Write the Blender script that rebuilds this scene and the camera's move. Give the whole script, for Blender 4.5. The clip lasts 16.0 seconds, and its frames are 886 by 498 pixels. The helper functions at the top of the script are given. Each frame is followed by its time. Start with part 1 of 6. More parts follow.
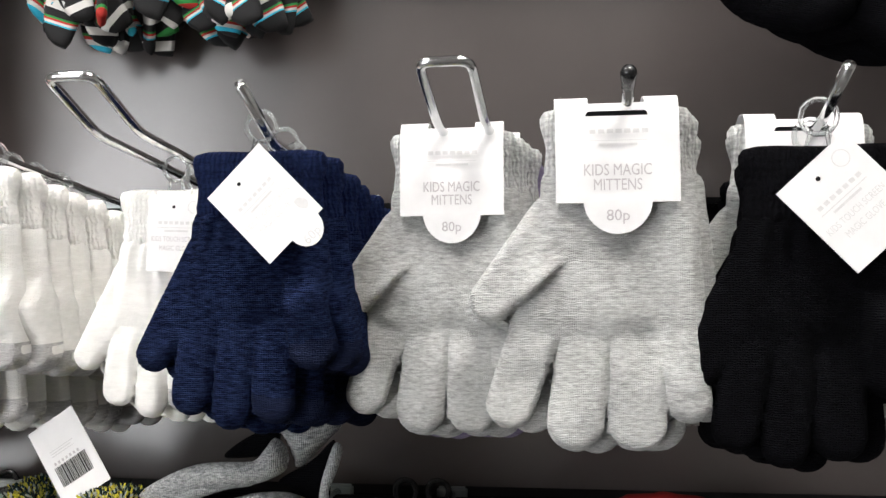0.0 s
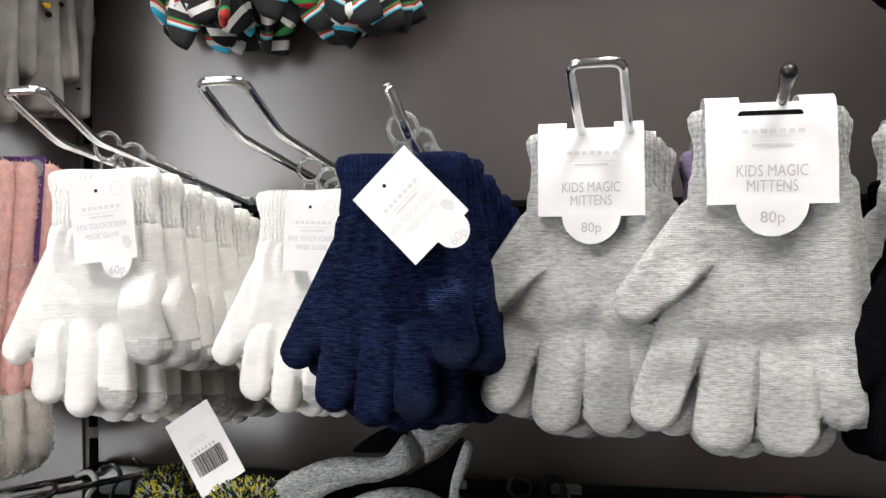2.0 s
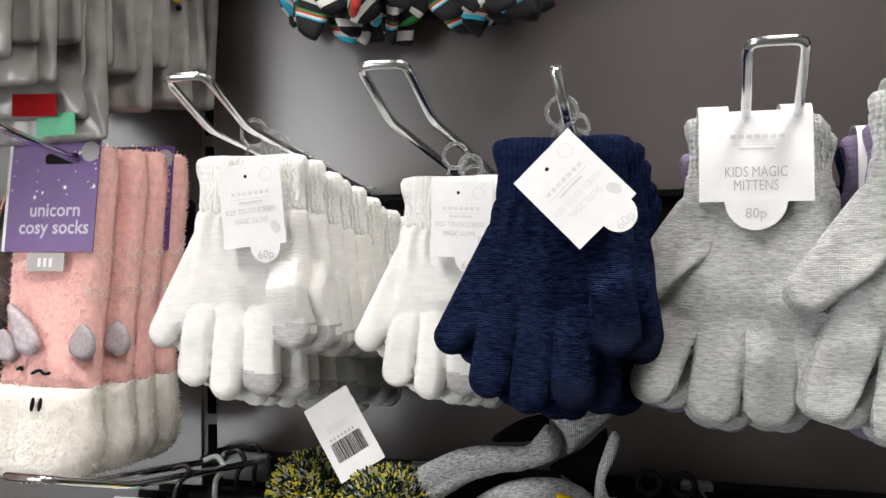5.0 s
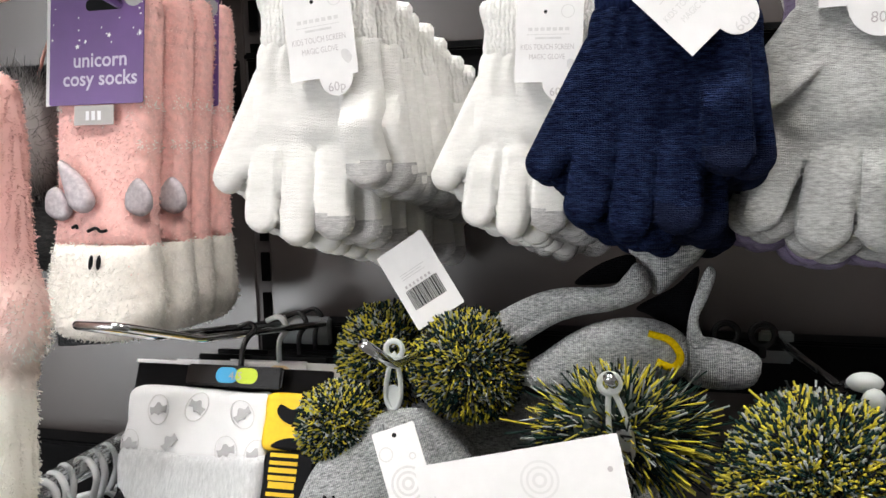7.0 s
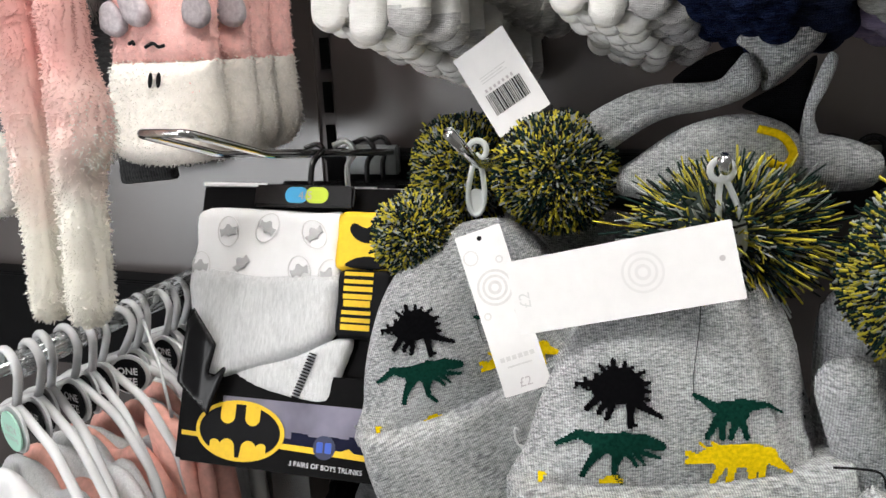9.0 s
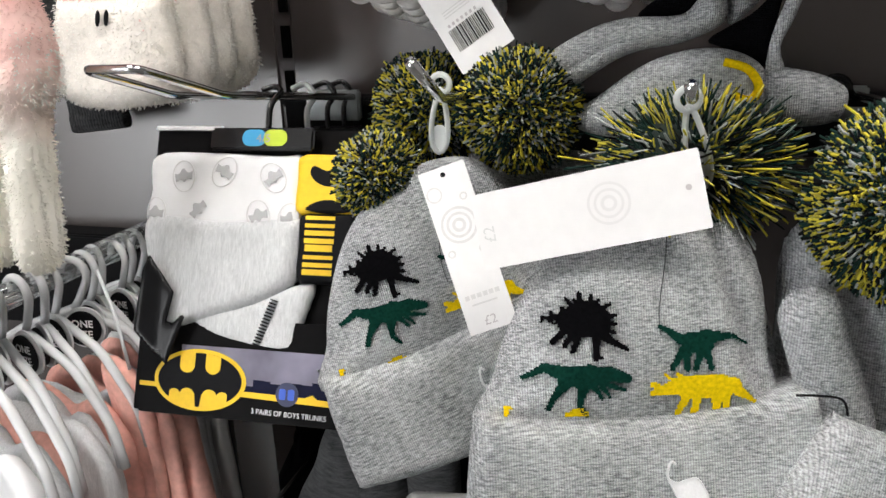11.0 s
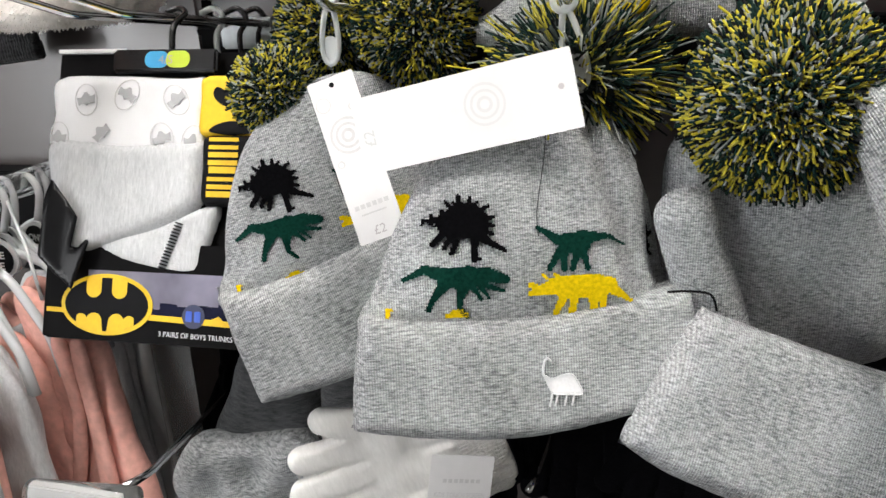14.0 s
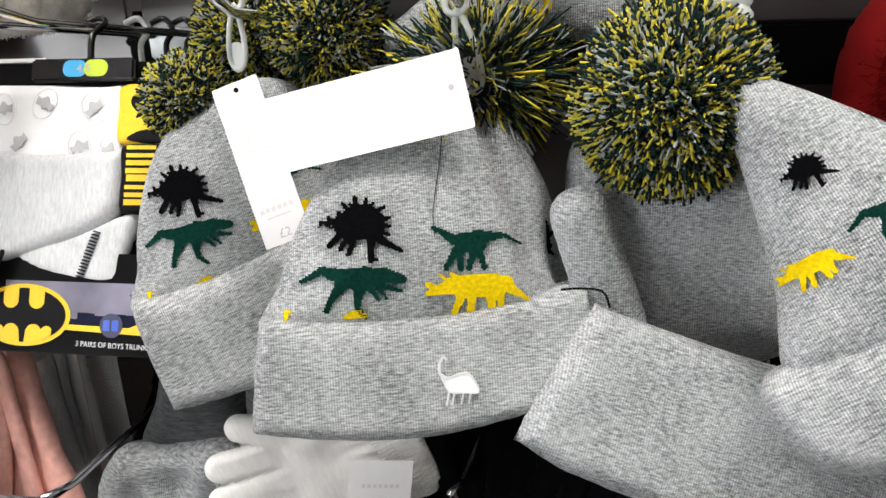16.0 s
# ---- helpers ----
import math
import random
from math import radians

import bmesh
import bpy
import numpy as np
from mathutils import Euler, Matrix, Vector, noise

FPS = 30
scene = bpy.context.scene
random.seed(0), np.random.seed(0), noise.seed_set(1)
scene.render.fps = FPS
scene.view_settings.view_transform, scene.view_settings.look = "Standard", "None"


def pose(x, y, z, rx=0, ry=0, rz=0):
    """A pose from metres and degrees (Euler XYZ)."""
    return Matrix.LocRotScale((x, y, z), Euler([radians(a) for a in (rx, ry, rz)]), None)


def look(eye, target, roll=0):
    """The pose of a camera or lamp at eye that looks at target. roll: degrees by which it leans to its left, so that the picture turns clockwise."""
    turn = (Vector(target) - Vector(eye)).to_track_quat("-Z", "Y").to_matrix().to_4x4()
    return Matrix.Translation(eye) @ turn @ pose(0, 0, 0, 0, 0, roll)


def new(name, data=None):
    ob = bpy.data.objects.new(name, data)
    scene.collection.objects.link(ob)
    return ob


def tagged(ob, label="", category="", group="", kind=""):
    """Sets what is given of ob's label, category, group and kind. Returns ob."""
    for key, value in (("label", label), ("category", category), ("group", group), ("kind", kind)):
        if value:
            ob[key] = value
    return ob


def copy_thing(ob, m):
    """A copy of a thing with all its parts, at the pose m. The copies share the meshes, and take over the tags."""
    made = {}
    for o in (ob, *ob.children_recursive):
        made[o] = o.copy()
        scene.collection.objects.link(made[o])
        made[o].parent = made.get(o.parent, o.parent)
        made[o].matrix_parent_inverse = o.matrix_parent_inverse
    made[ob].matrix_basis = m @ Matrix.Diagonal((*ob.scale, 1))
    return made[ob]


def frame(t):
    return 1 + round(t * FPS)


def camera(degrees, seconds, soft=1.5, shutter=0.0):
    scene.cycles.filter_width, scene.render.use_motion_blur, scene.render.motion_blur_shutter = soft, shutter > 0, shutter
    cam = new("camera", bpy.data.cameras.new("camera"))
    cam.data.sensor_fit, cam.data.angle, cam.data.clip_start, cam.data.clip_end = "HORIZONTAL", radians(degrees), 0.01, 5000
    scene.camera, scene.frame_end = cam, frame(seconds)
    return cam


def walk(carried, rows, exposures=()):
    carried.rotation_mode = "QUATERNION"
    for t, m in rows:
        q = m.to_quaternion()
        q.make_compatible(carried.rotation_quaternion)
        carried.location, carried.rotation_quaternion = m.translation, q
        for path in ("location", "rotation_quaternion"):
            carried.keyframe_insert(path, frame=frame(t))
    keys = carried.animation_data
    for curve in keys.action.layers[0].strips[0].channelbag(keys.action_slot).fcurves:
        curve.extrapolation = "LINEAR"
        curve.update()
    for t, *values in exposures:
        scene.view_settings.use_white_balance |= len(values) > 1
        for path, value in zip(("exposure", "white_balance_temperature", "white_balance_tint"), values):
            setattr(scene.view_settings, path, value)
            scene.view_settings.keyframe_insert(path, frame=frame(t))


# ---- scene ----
cam = camera(59.3, 16.0, soft=1.5)
PATH = [
    (0, (-0.016, -0.005, 1.41), (-0.247, 1.982, 1.402), -0.7),
    (0.5, (-0.03, -0.007, 1.413), (-0.287, 1.976, 1.391), -0.7),
    (1, (-0.046, -0.009, 1.413), (-0.306, 1.974, 1.395), -0.7),
    (1.5, (-0.058, -0.011, 1.415), (-0.358, 1.966, 1.391), -0.5),
    (2, (-0.073, -0.014, 1.419), (-0.436, 1.952, 1.382), -0.6),
    (2.5, (-0.091, -0.018, 1.418), (-0.473, 1.945, 1.386), -0.5),
    (3, (-0.111, -0.021, 1.419), (-0.524, 1.935, 1.381), -0.4),
    (3.2, (-0.12, -0.021, 1.413), (-0.54, 1.935, 1.402), -0.4),
    (5.3, (-0.149, -0.024, 1.406), (-0.646, 1.913, 1.367), -0.3),
    (5.5, (-0.156, -0.024, 1.402), (-0.653, 1.913, 1.356), -0.4),
    (6, (-0.174, -0.021, 1.385), (-0.668, 1.915, 1.305), -0.6),
    (6.5, (-0.187, -0.017, 1.37), (-0.69, 1.913, 1.213), -0.9),
    (7, (-0.2, -0.009, 1.35), (-0.715, 1.908, 1.1), -1.2),
    (7.5, (-0.209, -0.001, 1.335), (-0.735, 1.901, 1.015), -1.4),
    (8, (-0.216, 0.005, 1.316), (-0.804, 1.873, 0.911), -2.2),
    (8.5, (-0.225, 0.006, 1.301), (-0.837, 1.849, 0.822), -2.4),
    (9, (-0.233, 0.009, 1.286), (-0.854, 1.835, 0.759), -2.4),
    (9.2, (-0.237, 0.009, 1.282), (-0.855, 1.832, 0.74), -2.2),
    (11.3, (-0.233, 0.014, 1.262), (-0.76, 1.842, 0.647), -2.2),
    (11.5, (-0.224, 0.013, 1.259), (-0.77, 1.836, 0.643), -2.4),
    (12, (-0.217, 0.014, 1.251), (-0.75, 1.831, 0.607), -2.6),
    (12.5, (-0.211, 0.012, 1.244), (-0.719, 1.828, 0.577), -2.3),
    (13, (-0.198, 0.012, 1.236), (-0.689, 1.827, 0.553), -2.2),
    (13.5, (-0.189, 0.014, 1.234), (-0.664, 1.828, 0.537), -2.2),
    (14, (-0.183, 0.014, 1.233), (-0.643, 1.829, 0.533), -2.1),
    (14.5, (-0.177, 0.013, 1.235), (-0.624, 1.833, 0.535), -2.0),
    (15, (-0.17, 0.012, 1.233), (-0.604, 1.838, 0.544), -2.0),
    (15.5, (-0.158, 0.014, 1.229), (-0.579, 1.85, 0.558), -1.9),
    (16, (-0.138, 0.018, 1.224), (-0.548, 1.86, 0.563), -2.2),
]
walk(cam, [(t, look(eye, target, roll)) for t, eye, target, roll in PATH],
     exposures=[(0, 0.60), (3, 0.43), (5.5, 0.39), (7, 0.41), (9, 0.42), (12, 0.43), (14, 0.52), (16, 0.68)])

# ---- light ----
world = bpy.data.worlds.new("shop_air")
scene.world = world
world.use_nodes = True
world.node_tree.nodes["Background"].inputs[0].default_value = (0.9, 0.95, 1.0, 1)
world.node_tree.nodes["Background"].inputs[1].default_value = 0.02


# ---- materials ----
def nodes_of(name):
    m = bpy.data.materials.new(name)
    m.use_nodes = True
    t = m.node_tree
    return m, t, t.nodes["Principled BSDF"]


def add(t, kind, **values):
    n = t.nodes.new(kind)
    for k, v in values.items():
        if k in n.inputs:
            n.inputs[k].default_value = v
    return n


def ramp(t, stops, mode="LINEAR"):
    r = t.nodes.new("ShaderNodeValToRGB")
    r.color_ramp.interpolation = mode
    e = r.color_ramp.elements
    while len(e) < len(stops):
        e.new(0.5)
    for el, (p, c) in zip(e, stops):
        el.position, el.color = p, (*c, 1)
    return r


def coords(t, scale=(1, 1, 1)):
    c = t.nodes.new("ShaderNodeTexCoord")
    m = t.nodes.new("ShaderNodeMapping")
    m.inputs["Scale"].default_value = scale
    t.links.new(c.outputs["Object"], m.inputs["Vector"])
    return m.outputs["Vector"]


def plain(name, c, rough=0.5, metal=0.0, var=0.12, grain=60.0, bump=0.0, spec=0.5):
    """A surface with soft blotches and fine grain."""
    m, t, p = nodes_of(name)
    n = add(t, "ShaderNodeTexNoise", Scale=grain, Detail=4.0)
    t.links.new(coords(t), n.inputs["Vector"])
    lo = tuple(v * (1 - var) for v in c)
    hi = tuple(min(1, v * (1 + var)) for v in c)
    r = ramp(t, [(0.3, lo), (0.7, hi)])
    t.links.new(n.outputs["Fac"], r.inputs["Fac"])
    t.links.new(r.outputs["Color"], p.inputs["Base Color"])
    p.inputs["Roughness"].default_value = rough
    p.inputs["Metallic"].default_value = metal
    p.inputs["Specular IOR Level"].default_value = spec
    if bump:
        b = add(t, "ShaderNodeBump", Strength=0.5, Distance=bump)
        t.links.new(n.outputs["Fac"], b.inputs["Height"])
        t.links.new(b.outputs["Normal"], p.inputs["Normal"])
    return m


def knit(name, dark, light, pitch=0.0016, depth=0.0006, rib=False, streak=260.0, sharp=(0.35, 0.65), stitch_shade=0.45, sheen=0.1, loose=5.0, run=(0.35, 0.35, 1.5)):
    """Knitted yarn: rows of small stitches, streaked with two shades of yarn; shade between stitches is painted in."""
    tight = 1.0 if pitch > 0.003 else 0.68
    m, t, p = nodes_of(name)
    n = add(t, "ShaderNodeTexNoise", Scale=streak, Detail=3.0, Roughness=0.7)
    t.links.new(coords(t, run), n.inputs["Vector"])
    n2 = add(t, "ShaderNodeTexNoise", Scale=28.0, Detail=3.0)
    t.links.new(coords(t), n2.inputs["Vector"])
    mixf = t.nodes.new("ShaderNodeMath")
    mixf.operation = "MULTIPLY_ADD"
    mixf.inputs[1].default_value = 0.75
    sc = t.nodes.new("ShaderNodeMath")
    sc.operation = "MULTIPLY"
    sc.inputs[1].default_value = 0.25
    t.links.new(n2.outputs["Fac"], sc.inputs[0])
    t.links.new(n.outputs["Fac"], mixf.inputs[0])
    t.links.new(sc.outputs[0], mixf.inputs[2])
    r = ramp(t, [(sharp[0], dark), (sharp[1], light)])
    t.links.new(mixf.outputs[0], r.inputs["Fac"])
    rows = add(t, "ShaderNodeTexWave", Scale=0.314 / (pitch * tight), Distortion=loose, Detail=3.0)
    rows.inputs["Detail Scale"].default_value = 2.2
    rows.bands_direction = "X" if rib else "Z"
    t.links.new(coords(t), rows.inputs["Vector"])
    cols = add(t, "ShaderNodeTexWave", Scale=0.314 / (pitch * 1.25 * tight), Distortion=4.0, Detail=2.0)
    cols.bands_direction = "Z" if rib else "X"
    t.links.new(coords(t), cols.inputs["Vector"])
    fuzz = add(t, "ShaderNodeTexNoise", Scale=1100.0, Detail=3.0, Roughness=0.7)
    t.links.new(coords(t), fuzz.inputs["Vector"])
    s1 = t.nodes.new("ShaderNodeMath")
    s1.operation = "MULTIPLY_ADD"
    s1.inputs[1].default_value = 0.3
    t.links.new(cols.outputs["Fac"], s1.inputs[0])
    t.links.new(rows.outputs["Fac"], s1.inputs[2])
    s2 = t.nodes.new("ShaderNodeMath")
    s2.operation = "ADD"
    t.links.new(s1.outputs[0], s2.inputs[0])
    t.links.new(fuzz.outputs["Fac"], s2.inputs[1])
    b = add(t, "ShaderNodeBump", Strength=0.8, Distance=depth)
    t.links.new(s2.outputs[0], b.inputs["Height"])
    # shade in the hollows between stitches, multiplied into the yarn's base colour
    shade_ramp = ramp(t, [(0.25, (0.45, 0.45, 0.45)), (0.62, (1.08, 1.08, 1.08))])
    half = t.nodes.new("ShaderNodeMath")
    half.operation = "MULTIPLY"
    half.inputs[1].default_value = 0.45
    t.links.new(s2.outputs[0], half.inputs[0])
    t.links.new(half.outputs[0], shade_ramp.inputs["Fac"])
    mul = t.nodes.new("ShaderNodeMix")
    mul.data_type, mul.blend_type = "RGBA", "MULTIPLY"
    mul.inputs["Factor"].default_value = stitch_shade
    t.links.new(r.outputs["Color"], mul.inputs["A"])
    t.links.new(shade_ramp.outputs["Color"], mul.inputs["B"])
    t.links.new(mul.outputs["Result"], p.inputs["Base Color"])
    t.links.new(b.outputs["Normal"], p.inputs["Normal"])
    p.inputs["Roughness"].default_value = 0.95
    p.inputs["Specular IOR Level"].default_value = 0.04
    p.inputs["Sheen Weight"].default_value = sheen
    return m


def yarn(name, stops, rough=0.9):
    """Strands whose colour is picked strand by strand."""
    m, t, p = nodes_of(name)
    g = t.nodes.new("ShaderNodeNewGeometry")
    r = ramp(t, stops, "CONSTANT")
    t.links.new(g.outputs["Random Per Island"], r.inputs["Fac"])
    t.links.new(r.outputs["Color"], p.inputs["Base Color"])
    p.inputs["Roughness"].default_value = rough
    p.inputs["Specular IOR Level"].default_value = 0.15
    return m


def clear(name, tint=(0.95, 0.97, 0.97), rough=0.12, ior=1.3, trans=0.92):
    m, t, p = nodes_of(name)
    p.inputs["Base Color"].default_value = (*tint, 1)
    p.inputs["Roughness"].default_value = rough
    p.inputs["Transmission Weight"].default_value = trans
    p.inputs["IOR"].default_value = ior
    return m


WALL = plain("grey_painted_panel", (0.068, 0.058, 0.056), 0.27, 0.0, 0.06, 9.0, 0.0004, 1.0)
UPRIGHT = plain("dark_grey_steel", (0.09, 0.08, 0.08), 0.4, 0.3, 0.1, 40)
SLOT = plain("slot_black", (0.004, 0.004, 0.004), 0.9, 0, 0.3, 60, 0, 0.0)
RAIL = plain("black_rail_paint", (0.003, 0.003, 0.0035), 0.6, 0, 0.3, 30, 0, 0.08)
CHROME = plain("chrome", (0.72, 0.73, 0.74), 0.13, 1.0, 0.08, 90)
STEEL = plain("dull_steel", (0.35, 0.37, 0.37), 0.3, 1.0, 0.1, 90)
CARD = plain("white_card", (0.76, 0.75, 0.75), 0.55, 0, 0.02, 120)
INK = plain("grey_ink", (0.48, 0.45, 0.46), 0.6, 0, 0.08, 300)
FAINT = plain("faint_ink", (0.62, 0.61, 0.61), 0.6, 0, 0.05, 300)
BLACKINK = plain("black_ink", (0.006, 0.006, 0.007), 0.6, 0, 0.2, 60, 0, 0.1)
WHITEINK = plain("white_ink", (0.8, 0.8, 0.82), 0.5, 0, 0.03)
WHITE = knit("white_knit", (0.84, 0.83, 0.80), (0.94, 0.93, 0.90), 0.0014, 0.0004, stitch_shade=0.08)
WHITERIB = knit("white_rib", (0.84, 0.83, 0.80), (0.94, 0.93, 0.90), 0.0034, 0.0012, rib=True, stitch_shade=0.05)
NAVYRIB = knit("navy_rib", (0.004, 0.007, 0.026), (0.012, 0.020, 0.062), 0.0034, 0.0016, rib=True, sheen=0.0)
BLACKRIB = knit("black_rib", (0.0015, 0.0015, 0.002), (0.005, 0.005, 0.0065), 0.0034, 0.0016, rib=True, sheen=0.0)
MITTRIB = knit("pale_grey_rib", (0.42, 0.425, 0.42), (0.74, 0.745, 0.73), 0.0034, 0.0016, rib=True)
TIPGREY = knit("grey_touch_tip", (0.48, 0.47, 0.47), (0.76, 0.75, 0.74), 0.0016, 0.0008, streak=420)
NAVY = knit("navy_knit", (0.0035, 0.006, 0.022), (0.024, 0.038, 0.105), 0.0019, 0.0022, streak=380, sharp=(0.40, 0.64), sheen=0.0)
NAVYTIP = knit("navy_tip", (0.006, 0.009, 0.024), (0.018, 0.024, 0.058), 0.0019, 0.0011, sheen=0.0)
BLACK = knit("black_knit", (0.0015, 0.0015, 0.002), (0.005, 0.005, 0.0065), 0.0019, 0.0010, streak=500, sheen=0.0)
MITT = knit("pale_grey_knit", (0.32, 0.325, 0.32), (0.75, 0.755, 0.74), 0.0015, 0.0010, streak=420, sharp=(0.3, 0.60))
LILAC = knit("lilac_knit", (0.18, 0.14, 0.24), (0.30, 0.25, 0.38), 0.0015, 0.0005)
HATGREY = knit("grey_marl_knit", (0.18, 0.191, 0.197), (0.72, 0.738, 0.748), 0.0020, 0.0014, rib=True, streak=700, sharp=(0.36, 0.62), stitch_shade=0.58, loose=2.4, run=(0.40, 0.40, 1.3))
HATRIB = knit("grey_marl_rib", (0.18, 0.191, 0.197), (0.72, 0.738, 0.748), 0.0021, 0.0015, rib=True, streak=700, sharp=(0.36, 0.62), stitch_shade=0.55, loose=2.0, run=(0.26, 0.26, 1.3))
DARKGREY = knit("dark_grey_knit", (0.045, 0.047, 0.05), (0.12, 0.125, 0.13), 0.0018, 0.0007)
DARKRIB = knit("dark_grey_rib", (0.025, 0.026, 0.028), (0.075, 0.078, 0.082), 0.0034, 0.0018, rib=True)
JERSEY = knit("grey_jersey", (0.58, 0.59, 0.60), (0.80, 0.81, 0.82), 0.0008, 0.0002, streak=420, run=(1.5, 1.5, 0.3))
WJERSEY = plain("white_jersey", (0.78, 0.78, 0.79), 0.85, 0, 0.03, 50, 0.0006, 0.2)
STITCH = {"#": plain("black_stitch", (0.003, 0.003, 0.0035), 0.9, 0, 0.4, 500, 0.0003, 0.0),
          "g": plain("green_stitch", (0.004, 0.026, 0.019), 0.9, 0, 0.4, 500, 0.0003, 0.0),
          "y": plain("yellow_stitch", (0.66, 0.47, 0.005), 0.9, 0, 0.2, 500, 0.0003, 0.0)}
THREAD = plain("white_thread", (0.8, 0.8, 0.81), 0.45, 0, 0.05, 700, 0.0003)
POM = yarn("pompom_yarn", [(0.0, (0.006, 0.020, 0.016)), (0.36, (0.004, 0.005, 0.005)), (0.56, (0.46, 0.40, 0.035)),
                           (0.74, (0.32, 0.29, 0.05)), (0.85, (0.26, 0.28, 0.27))])
POMCORE = plain("pompom_core", (0.01, 0.018, 0.014), 0.95, 0, 0.3)
FURGREY = yarn("grey_fur", [(0.0, (0.25, 0.235, 0.23)), (0.4, (0.42, 0.40, 0.39)), (0.75, (0.16, 0.15, 0.15))])
FURRED = yarn("red_fur", [(0.0, (0.45, 0.012, 0.012)), (0.5, (0.28, 0.006, 0.008)), (0.8, (0.55, 0.03, 0.02))])
PINKF = plain("pink_fleece", (0.88, 0.53, 0.49), 0.95, 0, 0.12, 160, 0.003, 0.1)
CREAMF = plain("cream_fleece", (0.86, 0.82, 0.76), 0.95, 0, 0.08, 160, 0.003, 0.1)
PINKT = yarn("pink_tufts", [(0.0, (0.91, 0.57, 0.53)), (0.5, (0.94, 0.64, 0.60)), (0.85, (0.88, 0.52, 0.48))])
CREAMT = yarn("cream_tufts", [(0.0, (0.92, 0.89, 0.83)), (0.5, (0.95, 0.92, 0.87)), (0.85, (0.87, 0.83, 0.76))])
SILVER = plain("silver_satin", (0.42, 0.38, 0.40), 0.45, 0.15, 0.2, 260, 0.0008)
PURPLE = plain("purple_card", (0.135, 0.062, 0.23), 0.35, 0, 0.06, 60)
LAVENDER = plain("pale_lavender_ink", (0.56, 0.50, 0.64), 0.5, 0, 0.04)
GREYTAG = plain("grey_price_tag", (0.40, 0.38, 0.37), 0.5, 0, 0.05)
YELLOW = plain("yellow_print", (0.78, 0.50, 0.01), 0.6, 0, 0.06, 200)
PACKBLACK = plain("glossy_black_card", (0.004, 0.0037, 0.004), 0.5, 0, 0.3, 20, 0, 0.05)
DUSK = plain("dusk_print", (0.20, 0.19, 0.25), 0.5, 0, 0.45, 16, 0, 0.1)
SKYLINE = plain("skyline_print", (0.010, 0.011, 0.028), 0.6, 0, 0.2, 60, 0, 0.05)
BLUE = plain("blue_print", (0.01, 0.07, 0.45), 0.4, 0, 0.05)
CYAN = plain("cyan_print", (0.07, 0.42, 0.75), 0.4, 0, 0.05)
LIME = plain("lime_print", (0.55, 0.68, 0.05), 0.4, 0, 0.05)
GREYPRINT = plain("grey_print", (0.42, 0.42, 0.43), 0.8, 0, 0.08)
PLASTIC = clear("clear_plastic")
MILKY = clear("milky_plastic", (0.80, 0.83, 0.82), 0.3, 1.35, 0.55)
WPLASTIC = plain("white_plastic", (0.72, 0.74, 0.75), 0.3, 0, 0.03)
BPLASTIC = plain("black_plastic", (0.012, 0.012, 0.013), 0.25, 0, 0.2)
FLAP = plain("glossy_black_flap", (0.008, 0.008, 0.009), 0.22, 0, 0.3, 40, 0, 0.2)
HANGER = plain("milky_hanger_plastic", (0.60, 0.61, 0.62), 0.25, 0, 0.03)
DEEPBLUE = plain("deep_blue_print", (0.006, 0.012, 0.06), 0.4, 0, 0.05)
PINKCLOTH = plain("pink_cloth", (0.80, 0.43, 0.36), 0.9, 0, 0.12, 120, 0.001, 0.1)
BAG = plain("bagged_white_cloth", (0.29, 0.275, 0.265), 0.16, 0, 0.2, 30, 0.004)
SHOPWHITE = plain("white_paint", (0.30, 0.29, 0.28), 0.7, 0, 0.04, 5)
FLOORM = plain("grey_vinyl_floor", (0.12, 0.115, 0.11), 0.35, 0, 0.15, 6)
MINT = plain("mint_print", (0.45, 0.75, 0.62), 0.5, 0, 0.05)


# ---- mesh makers ----
def from_lists(name, verts, faces, smooth=True):
    me = bpy.data.meshes.new(name)
    me.from_pydata([tuple(map(float, v)) for v in verts], [], [tuple(map(int, f)) for f in faces])
    if smooth:
        me.polygons.foreach_set("use_smooth", [True] * len(me.polygons))
    me.update()
    return me


def part(name, me, material, parent, label="", m=None):
    """One mesh object under a thing or part."""
    ob = new(name, me)
    if not me.materials:
        me.materials.append(material)
    ob.parent = parent
    if m is not None:
        ob.matrix_basis = m
    if label:
        ob["label"] = label
    return ob


def thing(name, m, label, category, group="", kind=""):
    ob = new(name)
    ob.empty_display_size = 0.02
    ob.matrix_basis = m
    return tagged(ob, label, category, group, kind)


def single(name, me, material, label, category, group="", kind="", m=None):
    ob = new(name, me)
    if not me.materials:
        me.materials.append(material)
    if m is not None:
        ob.matrix_basis = m
    return tagged(ob, label, category, group, kind)


def box(x0, x1, y0, y1, z0, z1, bevel=0.0):
    bm = bmesh.new()
    bmesh.ops.create_cube(bm, size=1)
    for v in bm.verts:
        v.co = ((x0 + x1) / 2 + v.co.x * (x1 - x0), (y0 + y1) / 2 + v.co.y * (y1 - y0), (z0 + z1) / 2 + v.co.z * (z1 - z0))
    if bevel:
        bmesh.ops.bevel(bm, geom=bm.edges[:], offset=bevel, segments=2, affect="EDGES")
    me = bpy.data.meshes.new("box")
    bm.to_mesh(me)
    bm.free()
    return me


